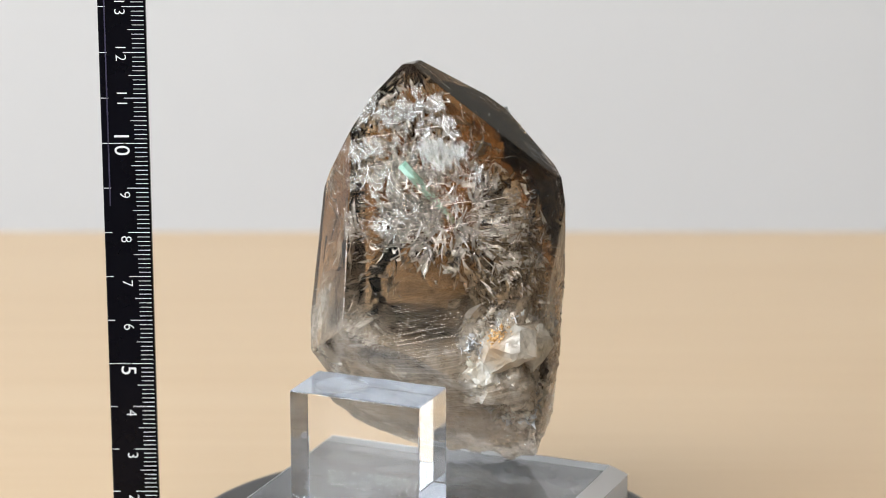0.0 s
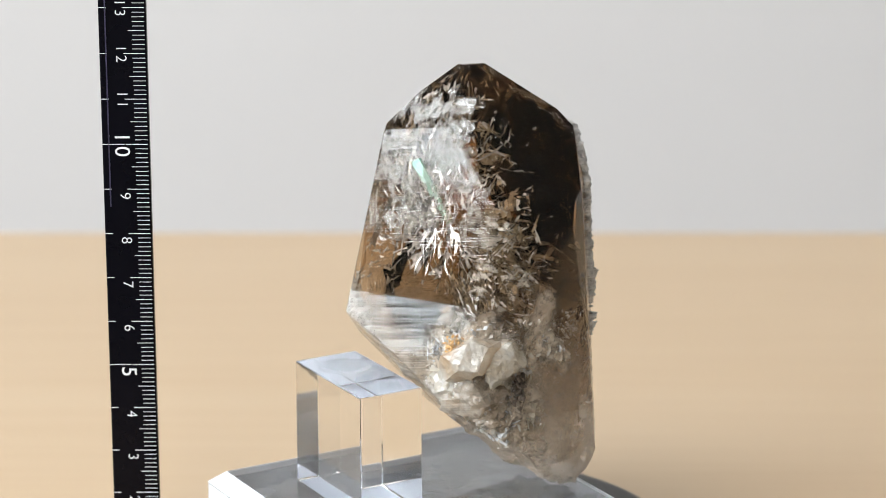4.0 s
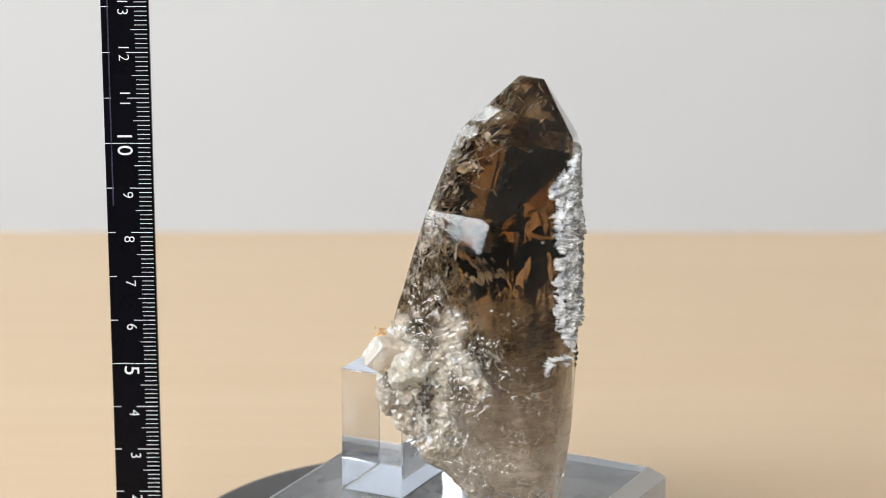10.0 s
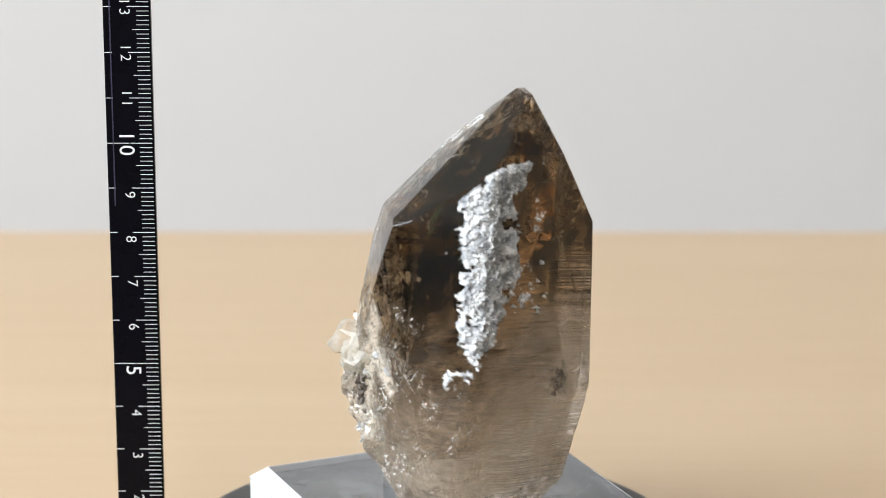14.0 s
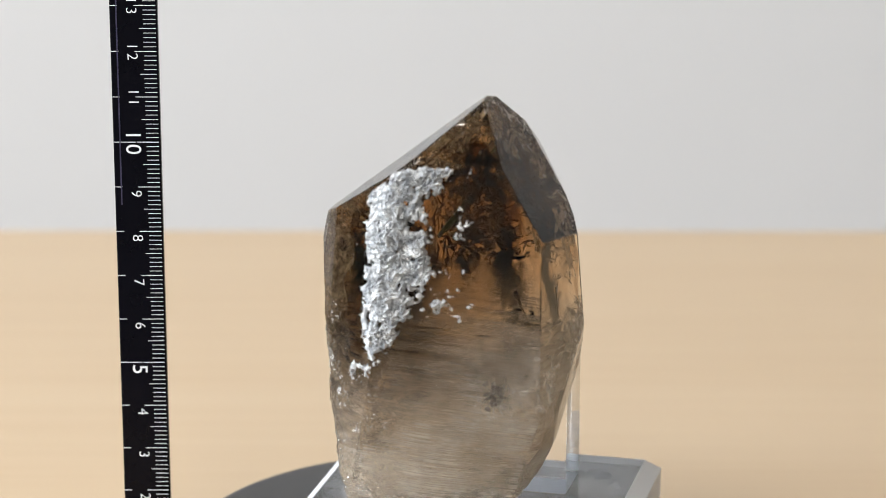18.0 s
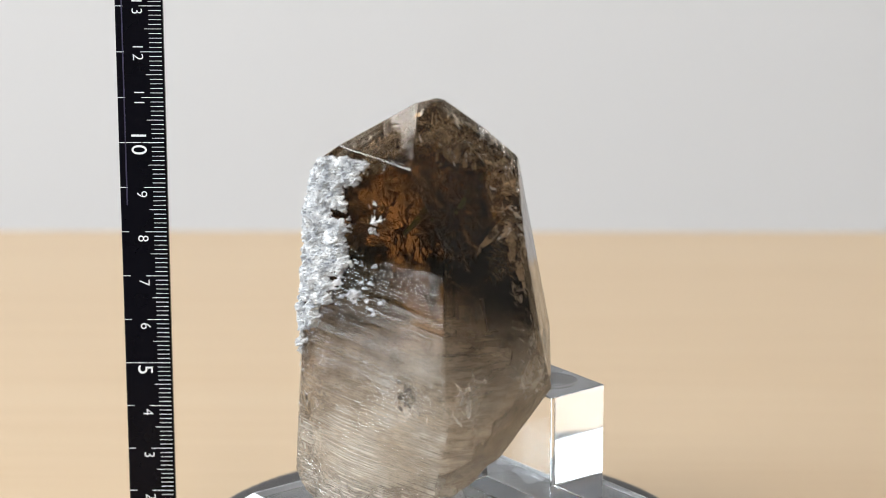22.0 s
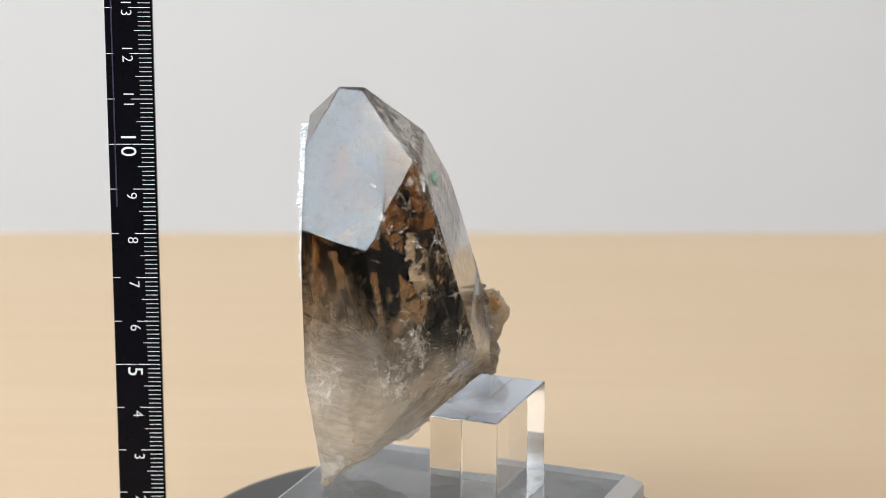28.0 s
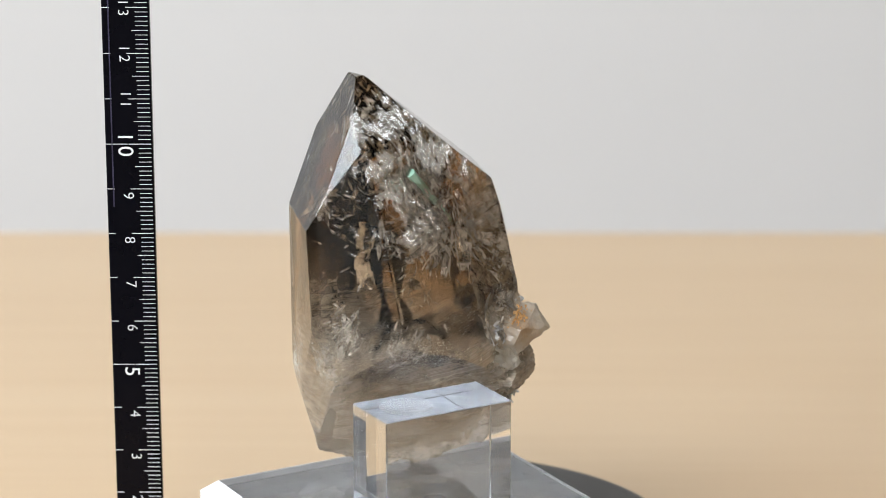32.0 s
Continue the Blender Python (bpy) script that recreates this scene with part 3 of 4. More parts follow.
def milky(name, lo, hi, scale):
    """Cloudy white quartz that light shines through, with a wet gloss."""
    m, t, b = mat(name)
    v = coords(t)
    colour = ramp(t, noise_tex(t, v, scale, 5, 0.6), (0.32, lo), (0.6, hi))
    relief = bump(t, noise_tex(t, v, scale * 5, 4), 0.6, 0.0004)
    chalk, glow = t.nodes.new("ShaderNodeBsdfDiffuse"), t.nodes.new("ShaderNodeBsdfTranslucent")
    gloss = node(t, "BsdfGlossy", Roughness=0.18)
    for n in (chalk, glow, gloss):
        t.links.new(relief, n.inputs["Normal"])
    t.links.new(colour, chalk.inputs["Color"])
    t.links.new(colour, glow.inputs["Color"])
    body, coat = node(t, "MixShader", Fac=0.5), node(t, "MixShader", Fac=0.07)
    t.links.new(chalk.outputs[0], body.inputs[1])
    t.links.new(glow.outputs[0], body.inputs[2])
    clear, cloudy = node(t, "BsdfRefraction", Roughness=0.25, IOR=1.35), node(t, "MixShader", Fac=0.4)
    t.links.new(colour, clear.inputs["Color"])
    t.links.new(relief, clear.inputs["Normal"])
    t.links.new(body.outputs[0], cloudy.inputs[1])
    t.links.new(clear.outputs[0], cloudy.inputs[2])
    t.links.new(cloudy.outputs[0], coat.inputs[1])
    t.links.new(gloss.outputs[0], coat.inputs[2])
    t.links.new(coat.outputs[0], t.nodes["Material Output"].inputs["Surface"])
    return m


def fracture():
    m, t, b = mat("silvery_fracture")
    v = coords(t)
    rough = bump(t, noise_tex(t, v, 900, 4), 0.7, 0.0004)
    gloss = node(t, "BsdfGlossy", Color=(0.98, 0.98, 0.98, 1), Roughness=0.22)
    chalk = node(t, "BsdfDiffuse", Color=(0.96, 0.96, 0.95, 1))
    t.links.new(rough, gloss.inputs["Normal"])
    t.links.new(rough, chalk.inputs["Normal"])
    silver = node(t, "MixShader", Fac=0.45)
    t.links.new(chalk.outputs[0], silver.inputs[1])
    t.links.new(gloss.outputs[0], silver.inputs[2])
    clear = t.nodes.new("ShaderNodeBsdfTransparent")
    mix = t.nodes.new("ShaderNodeMixShader")
    t.links.new(ramp(t, noise_tex(t, v, 420, 5, 0.6), (0.40, 0.06), (0.58, 0.95)), mix.inputs[0])
    t.links.new(clear.outputs[0], mix.inputs[1])
    t.links.new(silver.outputs[0], mix.inputs[2])
    t.links.new(mix.outputs[0], t.nodes["Material Output"].inputs["Surface"])
    return m


def smoke(name, colour, scale, low, high):
    """Brown-stained zones inside the quartz: light passes straight on and takes the stain, which fades towards the base."""
    m, t, b = mat(name)
    v = coords(t)
    sep = t.nodes.new("ShaderNodeSeparateXYZ")
    t.links.new(v, sep.inputs[0])
    wob = maths(t, "MULTIPLY", maths(t, "SUBTRACT", noise_tex(t, v, 110, 4), 0.5), 0.03)
    fade = t.nodes.new("ShaderNodeMapRange")
    lean = maths(t, "ADD", sep.outputs["Z"], maths(t, "MULTIPLY", sep.outputs["X"], 0.6))
    t.links.new(maths(t, "ADD", lean, wob), fade.inputs["Value"])
    fade.inputs["From Min"].default_value, fade.inputs["From Max"].default_value = low * CM, high * CM
    stain_colour = ramp(t, noise_tex(t, v, scale, 4), (0.3, tuple(c * 0.78 for c in colour)), (0.65, tuple(min(1, c * 1.2) for c in colour)))
    mix = t.nodes.new("ShaderNodeMix")
    mix.data_type = "RGBA"
    t.links.new(fade.outputs[0], mix.inputs["Factor"])
    t.links.new(stain_colour, mix.inputs[7])
    mix.inputs[6].default_value = (1, 1, 1, 1)
    clear = t.nodes.new("ShaderNodeBsdfTransparent")
    t.links.new(mix.outputs[2], clear.inputs["Color"])
    t.links.new(clear.outputs[0], t.nodes["Material Output"].inputs["Surface"])
    return m


def cloud():
    """Milky quartz low inside the crystal: part of the light passes, part is scattered."""
    m, t, b = mat("milky_cloud")
    v = coords(t)
    sep = t.nodes.new("ShaderNodeSeparateXYZ")
    t.links.new(v, sep.inputs[0])
    wob = maths(t, "MULTIPLY", maths(t, "SUBTRACT", noise_tex(t, v, 150, 5, 0.6), 0.5), 0.022)
    lift = maths(t, "MULTIPLY", ramp(t, maths(t, "MULTIPLY", sep.outputs["Y"], 20), (0.16, 0.0), (0.36, 1.0)), 0.015)
    level = maths(t, "SUBTRACT", maths(t, "ADD", sep.outputs["Z"], wob), lift)
    amount = ramp(t, maths(t, "MULTIPLY", level, 10), (0.25, 0.56), (0.45, 0.42), (0.56, 0.22), (0.66, 0.0))
    wisp = t.nodes.new("ShaderNodeMapping")
    wisp.inputs["Rotation"].default_value = (0.1, radians(12), 0.0)
    wisp.inputs["Scale"].default_value = (160, 160, 900)
    t.links.new(v, wisp.inputs["Vector"])
    streaky = ramp(t, maths(t, "MULTIPLY", sep.outputs["Y"], 20), (0.18, 0.15), (0.40, 1.0))
    uneven = maths(t, "MULTIPLY", maths(t, "SUBTRACT", ramp(t, noise_tex(t, wisp.outputs[0], 1.0, 6, 0.65), (0.38, 0.0), (0.60, 1.0)), 0.5), streaky)
    amount = maths(t, "MULTIPLY", amount, maths(t, "ADD", uneven, 0.95))
    white = node(t, "BsdfDiffuse", Color=(0.88, 0.80, 0.70, 1))
    glow = node(t, "BsdfTranslucent", Color=(0.92, 0.84, 0.74, 1))
    clear = t.nodes.new("ShaderNodeBsdfTransparent")
    body, mix = node(t, "MixShader", Fac=0.55), t.nodes.new("ShaderNodeMixShader")
    t.links.new(white.outputs[0], body.inputs[1])
    t.links.new(glow.outputs[0], body.inputs[2])
    t.links.new(amount, mix.inputs[0])
    t.links.new(clear.outputs[0], mix.inputs[1])
    t.links.new(body.outputs[0], mix.inputs[2])
    t.links.new(mix.outputs[0], t.nodes["Material Output"].inputs["Surface"])
    return m


CLOUD = cloud()
SMOKE = smoke("smoky_stain", (0.655, 0.555, 0.435), 120, 4.6, 7.6)
AMBER = smoke("amber_stain", (0.77, 0.68, 0.56), 160, 6.2, 8.8)
QUARTZ = smoky_quartz()
CRUST = rock("white_crust", (0.22, 0.235, 0.27), (0.82, 0.825, 0.835), 420, 0.55, 1.0)
DARK_CRUST = rock("dark_grey_crust", (0.08, 0.08, 0.085), (0.42, 0.42, 0.43), 300, 0.6)
RUSTY_MILKY = milky("rust_tinged_quartz", (0.78, 0.56, 0.34), (0.93, 0.89, 0.82), 100)
MILKY = milky("milky_quartz", (0.80, 0.72, 0.58), (0.95, 0.93, 0.88), 160)
RUSTY = rock("rust_stain", (0.45, 0.22, 0.06), (0.70, 0.45, 0.20), 300, 0.5)
DARK = rock("inclusion_and_hollow_shade", (0.04, 0.035, 0.03), (0.15, 0.12, 0.10), 500, 0.4)
GREEN = rock("green_beryl", (0.30, 0.66, 0.52), (0.62, 0.90, 0.80), 350, 0.25, 0.3, 0.1)
FRACTURE = fracture()


def feather_silver():
    m, t, b = mat("feather_crack")
    v = coords(t)
    rough = bump(t, noise_tex(t, v, 1400, 3), 0.5, 0.0003)
    gloss = node(t, "BsdfGlossy", Color=(0.70, 0.72, 0.75, 1), Roughness=0.1)
    chalk = node(t, "BsdfDiffuse", Color=(0.80, 0.81, 0.82, 1))
    t.links.new(rough, gloss.inputs["Normal"])
    mix = node(t, "MixShader", Fac=0.75)
    t.links.new(chalk.outputs[0], mix.inputs[1])
    t.links.new(gloss.outputs[0], mix.inputs[2])
    t.links.new(mix.outputs[0], t.nodes["Material Output"].inputs["Surface"])
    return m


FEATHER = feather_silver()

crystal = tagged(new("quartz_crystal"), "smoky brown quartz point with a milky broken base", "crystal")
body = part("crystal_body", crystal_mesh(), QUARTZ, crystal)
for face in body.data.polygons:
    face.use_smooth = face.center.z < 4.6 * CM and relief_at(face.center / CM) < 0.3
dice = random.Random(4)


def ball():
    bm = bmesh.new()
    bmesh.ops.create_icosphere(bm, subdivisions=1, radius=1)
    out = [v.co.copy() for v in bm.verts], [tuple(v.index for v in f.verts) for f in bm.faces]
    bm.free()
    return out


BALL = ball()


class Heap:
    """Many small angular bits gathered into one mesh."""

    def __init__(self):
        self.verts, self.faces = [], []

    def add(self, place, size, stretch=(1, 1, 1)):
        turn = Euler([dice.uniform(0, 6.28) for _ in range(3)]).to_matrix()
        n = len(self.verts)
        for c in BALL[0]:
            q = Vector((c.x * stretch[0], c.y * stretch[1], c.z * stretch[2])) * (dice.uniform(0.5, 1.2) * size)
            self.verts.append((place + turn @ q) * CM)
        self.faces.extend(tuple(n + k for k in f) for f in BALL[1])

    def chip(self, place, along, out, long, wide):
        """A thin lens lying in the surface."""
        side = out.cross(along).normalized()
        n = len(self.verts)
        for q in (place + along * long, place + side * wide, place - along * long, place - side * wide, place + out * 0.008, place - out * 0.02):
            self.verts.append(q * CM)
        for k in range(4):
            self.faces.append((n + k, n + (k + 1) % 4, n + 4))
            self.faces.append((n + (k + 1) % 4, n + k, n + 5))

    def part(self, name, material, label, kind="stuff"):
        me = bpy.data.meshes.new(name)
        me.from_pydata([tuple(v) for v in self.verts], [], self.faces)
        me.materials.append(material)
        ob = new(name, me)
        ob.parent = crystal
        return tagged(ob, label, kind=kind)


CRUST_SPANS = [(10.72, 0.3, 0.85), (10.5, 0.0, 1.2), (10.3, 0.02, 1.5), (10.0, 0.2, 1.75), (9.7, 0.4, 1.9), (9.2, 0.38, 1.95), (8.6, 0.24, 1.97),
               (8.1, 0.25, 1.98), (7.65, 0.45, 2.0), (7.1, 0.85, 2.08), (6.7, 1.1, 2.15), (6.3, 1.35, 2.3), (5.85, 1.65, 2.3)]
CRUST_OUT = Vector((0.25, 0.968, 0))


def crust_cover(x, z):
    """How firmly the white crust covers a spot of the flank; bare below 0."""
    lo, hi = 0, 0
    for (za, a0, a1), (zb, b0, b1) in zip(CRUST_SPANS, CRUST_SPANS[1:]):
        if zb <= z <= za:
            f = (za - z) / (za - zb)
            lo, hi = a0 + (b0 - a0) * f, a1 + (b1 - a1) * f
    if hi <= lo:
        return -1
    u = (x - lo) / (hi - lo)
    q = Vector((x, 0, z))
    k = 0.6 * noise.noise(q * 1.7) + 0.7 * noise.noise(q * 4.3) + 0.5 * noise.noise(q * 12)
    base = -0.42 + 1.0 * step(-0.05, 0.35, u) - 1.3 * step(0.84, 1.02, u)
    bare = math.hypot((x - 0.8) / 0.2, (z - 9.25) / 0.2)
    return k + base - 0.8 * step(1.2, 0.5, bare) - 0.35 * step(7.8, 6.8, z) - 0.6 * step(6.9, 6.3, z) - 1.4 * step(10.35, 10.55, z)


def crust():
    """The white crust on the flank: a crumpled sheet with loose crumbs and fibres on it."""
    bm = bmesh.new()
    grid, cell = {}, 0.0125
    for i in range(224):
        for j in range(397):
            x, z = -0.35 + i * cell, 5.8 + j * cell
            k = crust_cover(x, z)
            if k < -0.06:
                continue
            p = on_surface(Vector((x, 1.6, z)), CRUST_OUT)
            k -= 0.9 * step(0.10, 0.0, min(d - n.dot(p) for n, d in NORMALS if n.dot(CRUST_OUT) < 0.7))
            if k < -0.06:
                continue
            q = p + Vector((noise.noise(p * 4), 0, noise.noise(p * 4 + Vector((9, 0, 0))))) * 0.12
            ridge = 1 - abs(noise.noise(q * 3.5)) * 2
            fine = 1 - abs(noise.noise(Vector((q.x * 9, q.y * 9, q.z * 16)))) * 2.4
            tiny = 1 - abs(noise.noise(Vector((q.x * 22, q.y * 22, q.z * 34)))) * 2.4
            h = step(-0.06, 0.25, k) * (0.015 + 0.22 * max(0, noise.noise(q * 1.9) - 0.05) + 0.08 * max(0, ridge) + 0.06 * fine + 0.05 * tiny) + 0.014 * tiny - 0.012
            shift = Vector((noise.noise(p * 7), 0, noise.noise(p * 7 + Vector((5, 0, 0))))) * 0.03
            grid[i, j] = bm.verts.new((p + CRUST_OUT * h + shift) * CM)
    for (i, j), v in list(grid.items()):
        q = [v, grid.get((i + 1, j)), grid.get((i + 1, j + 1)), grid.get((i, j + 1))]
        if all(q):
            bm.faces.new(q)
            continue
    bmesh.ops.triangulate(bm, faces=bm.faces[:])
    ob = part("mineral_crust", bm, CRUST, crystal)
    tagged(ob, "white crumpled mineral crust", kind="stuff")
    white, grey = Heap(), Heap()
    for _ in range(12000):
        x, z = dice.uniform(-0.4, 2.45), dice.uniform(5.8, 10.75)
        k = crust_cover(x, z)
        if k < -0.12 or (k < 0 and dice.random() < 0.7):
            continue
        p = on_surface(Vector((x, 1.6, z)), CRUST_OUT)
        k -= 0.9 * step(0.10, 0.0, min(d - n.dot(p) for n, d in NORMALS if n.dot(CRUST_OUT) < 0.7))
        if k < -0.12:
            continue
        p = p + CRUST_OUT * (dice.uniform(0.0, 0.06) if k > 0 else 0.0)
        dark = noise.noise(p * 2.6 + Vector((7, 0, 0))) + 0.5 * noise.noise(p * 9) > 0.40
        if dice.random() < 0.55:
            along = Vector((dice.gauss(0.3, 0.8), dice.gauss(0, 0.35), dice.gauss(0, 0.6))).normalized()
            (grey if dark else white).chip(p, along, CRUST_OUT, dice.uniform(0.02, 0.08), dice.uniform(0.003, 0.009))
        else:
            size = dice.choice((0.008, 0.011, 0.015, 0.022)) * dice.uniform(0.7, 1.2)
            (grey if dark else white).add(p, size, (dice.uniform(1, 2.2), dice.uniform(0.3, 0.8), dice.uniform(0.2, 0.4)))
    white.part("crust_crumb", CRUST, "loose white crumbs and fibres on the crust")
    grey.part("grey_crumb", DARK_CRUST, "dark grey crumbs in the crust")


crust()


SPARKLES = [(-2.3, 0.7, 6.5), (-2.45, 1.15, 5.75), (-1.7, 2.35, 5.6), (-1.65, -0.4, 6.2), (-2.0, 1.3, 9.1), (2.35, 1.2, 6.4), (-0.6, 2.65, 5.3)]


def flakes():
    """Silvery healed cracks in the upper front of the crystal, fanning out from the needle's foot."""
    verts, faces = [], []
    hub = Vector((0.25, 0.3, 8.3))
    made = 0
    while made < 3700:
        kind = dice.random()
        if kind < 0.15:
            p = Vector((dice.gauss(1.7, 0.45), dice.gauss(-0.2, 0.5), dice.gauss(7.6, 1.1)))
        elif kind < 0.22:
            p = Vector(dice.choice(SPARKLES)) + Vector([dice.gauss(0, 0.2) for _ in range(3)])
        elif kind < 0.64:
            p = Vector((dice.gauss(-0.25, 0.95), dice.gauss(0.25, 0.6), dice.gauss(9.3, 0.95)))
        elif kind < 0.8:
            p = Vector((dice.gauss(-0.3, 0.6), dice.gauss(0.9, 0.6), dice.gauss(10.5, 0.5)))
        elif kind < 0.9:
            p = Vector((dice.gauss(-1.2, 0.5), dice.gauss(0.2, 0.5), dice.gauss(9.0, 0.8)))
        else:
            a = dice.uniform(-1.9, 0.6)
            p = AXIS + Vector((math.cos(a) * 2, math.sin(a) * 2, dice.gauss(6.2, 0.6)))
        deep = depth_inside(p)
        if deep < 0.04 or deep > (0.9 if kind < 0.15 else 0.3) or (kind > 0.22 and noise.noise(p * 1.3) < -0.18):
            continue
        made += 1
        fan = (p - hub).normalized() if dice.random() < 0.5 else Vector((dice.gauss(0, 1), dice.gauss(0, 0.6), dice.gauss(0, 1)))
        along = (fan + Vector([dice.uniform(-0.4, 0.4) for _ in range(3)])).normalized()
        face = Vector((dice.gauss(-0.4, 0.7), dice.gauss(-0.8, 0.5), dice.gauss(0.3, 0.7)))
        side = along.cross(face).normalized()
        big = dice.random() ** 3
        long, wide = 0.05 + 0.40 * big + dice.uniform(0, 0.1), 0.018 + 0.17 * big * dice.random()
        rim = []
        for k in range(8):
            a = 2 * math.pi * k / 8
            rim.append(p + along * long * math.cos(a) * dice.uniform(0.5, 1.2) + side * wide * math.sin(a) * dice.uniform(0.5, 1.3) + face * 0.03 * dice.uniform(-1, 1))
        if min(depth_inside(q) for q in rim) < 0.015:
            continue
        n = len(verts)
        verts.extend(tuple(q * CM) for q in [p] + rim)
        faces.extend((n, n + 1 + k, n + 1 + (k + 1) % 8) for k in range(8))
    me = bpy.data.meshes.new("fracture_flake")
    me.from_pydata(verts, [], faces)
    me.materials.append(FRACTURE)
    ob = new("fracture_flake", me)
    ob.parent = crystal
    tagged(ob, "silvery cracks inside the quartz", kind="stuff")


flakes()


def feathers():
    """Long feathery cracks right under the front faces, raying out from the needle's foot."""
    verts, faces = [], []
    made = 0
    while made < 400:
        hub = Vector((dice.gauss(0.1, 0.45), 0, dice.gauss(8.75, 0.4)))
        angle = radians(dice.choice((dice.gauss(105, 28), dice.gauss(140, 25), dice.gauss(60, 18), dice.gauss(205, 8), dice.gauss(-70, 22))))
        low = angle < 0 or angle > radians(190)
        far = dice.uniform(0.25, 0.9 if angle < 0 else 1.6 if low else 2.9)
        way = angle + dice.gauss(0, 0.5)
        long = dice.uniform(0.08, 0.2) + 0.45 * dice.random() ** 2
        wide = dice.uniform(0.006, 0.016) + 0.04 * dice.random() ** 4
        bend, lean = dice.gauss(0, 0.5), dice.gauss(0, 0.6)
        rows, inside = [], True
        for k in range(5):
            f = k / 4
            a = way + bend * (f - 0.5)
            x = hub.x + math.cos(angle) * far + math.cos(a) * long * (f - 0.5)
            z = hub.z + math.sin(angle) * far + math.sin(a) * long * (f - 0.5)
            core = Vector((x, 1.6, z))
            if depth_inside(core) < 0.15 or x > 1.15:
                inside = False
                break
            p = on_surface(core, Vector((0, -1, 0))) + Vector((0, 0.035 + 0.06 * f * abs(lean), 0))
            side = Vector((-math.sin(a), lean, math.cos(a))).normalized() * wide * (1.05 - abs(2 * f - 1)) * dice.uniform(0.6, 1.3)
            rows.append((p + side, p - side))
        if not inside or min(depth_inside(q) for r in rows for q in r) < 0.008:
            continue
        made += 1
        n = len(verts)
        verts.extend(tuple(q * CM) for r in rows for q in r)
        faces.extend((n + 2 * k, n + 2 * k + 1, n + 2 * k + 3, n + 2 * k + 2) for k in range(4))
    me = bpy.data.meshes.new("feather_crack")
    me.from_pydata(verts, [], faces)
    me.materials.append(FEATHER)
    ob = new("feather_crack", me)
    ob.parent = crystal
    tagged(ob, "bright feathery cracks under the front face", kind="stuff")


feathers()


def veil(middle, along, up, long, high, warp, cells=14):
    """A warped crack surface inside the crystal."""
    bm = bmesh.new()
    along, up = Vector(along).normalized(), Vector(up).normalized()
    out = along.cross(up).normalized()
    grid = {}
    for i in range(cells + 1):
        for j in range(cells + 1):
            a, b = i / cells * 2 - 1, j / cells * 2 - 1
            p = Vector(middle) + along * a * long + up * b * high
            p += out * warp * (noise.noise(p * 1.6) + 0.4 * noise.noise(p * 4.5))
            ragged = 0.75 + 0.45 * noise.noise(p * 2.2 + Vector((3, 1, 5)))
            if depth_inside(p) > 0.05 and a * a + b * b < ragged:
                grid[i, j] = bm.verts.new(p * CM)
    for i in range(cells):
        for j in range(cells):
            q = [grid.get(k) for k in ((i, j), (i + 1, j), (i + 1, j + 1), (i, j + 1))]
            if all(q):
                bm.faces.new(q)
    part("fracture_veil", bm, FRACTURE, crystal, "curved silvery crack")


veil((-1.0, 0.2, 9.6), (0.4, 0.2, 0.9), (-0.6, 0.8, 0.1), 0.8, 0.5, 0.25)
veil((-0.9, -0.2, 8.5), (0.9, 0.1, 0.35), (0.1, -0.6, 0.8), 0.9, 0.22, 0.15)
veil((0.3, 0.3, 10.2), (0.2, 0.5, 0.9), (0.9, 0.1, -0.2), 0.9, 0.35, 0.3)
veil((0.5, -0.2, 8.0), (0.3, 0.1, 0.9), (0.7, -0.5, 0), 0.7, 0.35, 0.3)
veil((-0.6, 1.2, 10.2), (0.2, 0.9, 0.1), (-0.5, 0.1, 0.9), 0.8, 0.5, 0.2)
veil((-1.7, 0.6, 8.0), (0.3, 0.2, 0.9), (0.1, 0.9, -0.1), 0.9, 0.35, 0.2)
veil((-1.93, 1.72, 8.95), (-0.42, -1.3, 0.92), (0.3, 0.6, 0.75), 0.75, 0.10, 0.06, 18)
veil((-1.35, 1.25, 10.2), (-0.35, -0.5, -0.8), (0.8, -0.6, 0.1), 0.85, 0.16, 0.1, 18)
veil((1.5, 0.2, 7.9), (0.2, 0.5, 0.85), (0.9, -0.3, 0.0), 0.9, 0.25, 0.25, 18)
veil((1.75, 0.9, 7.2), (0.1, 0.1, 0.98), (0.5, 0.8, 0.0), 1.0, 0.15, 0.15, 18)
veil((1.35, 0.75, 9.75), (0.45, 0.75, -0.5), (0.7, -0.6, 0.35), 0.85, 0.14, 0.2, 18)
veil((0.75, 0.75, 10.55), (0.35, 0.75, -0.45), (0.6, -0.6, 0.4), 0.8, 0.12, 0.2, 18)
veil((0.2, 1.2, 11.0), (0.3, 0.8, -0.2), (0.5, -0.5, 0.5), 0.5, 0.16, 0.15, 18)
veil((0.9, 0.5, 6.6), (0.9, 0.2, 0.1), (0.0, 0.5, 0.8), 0.9, 0.35, 0.3)


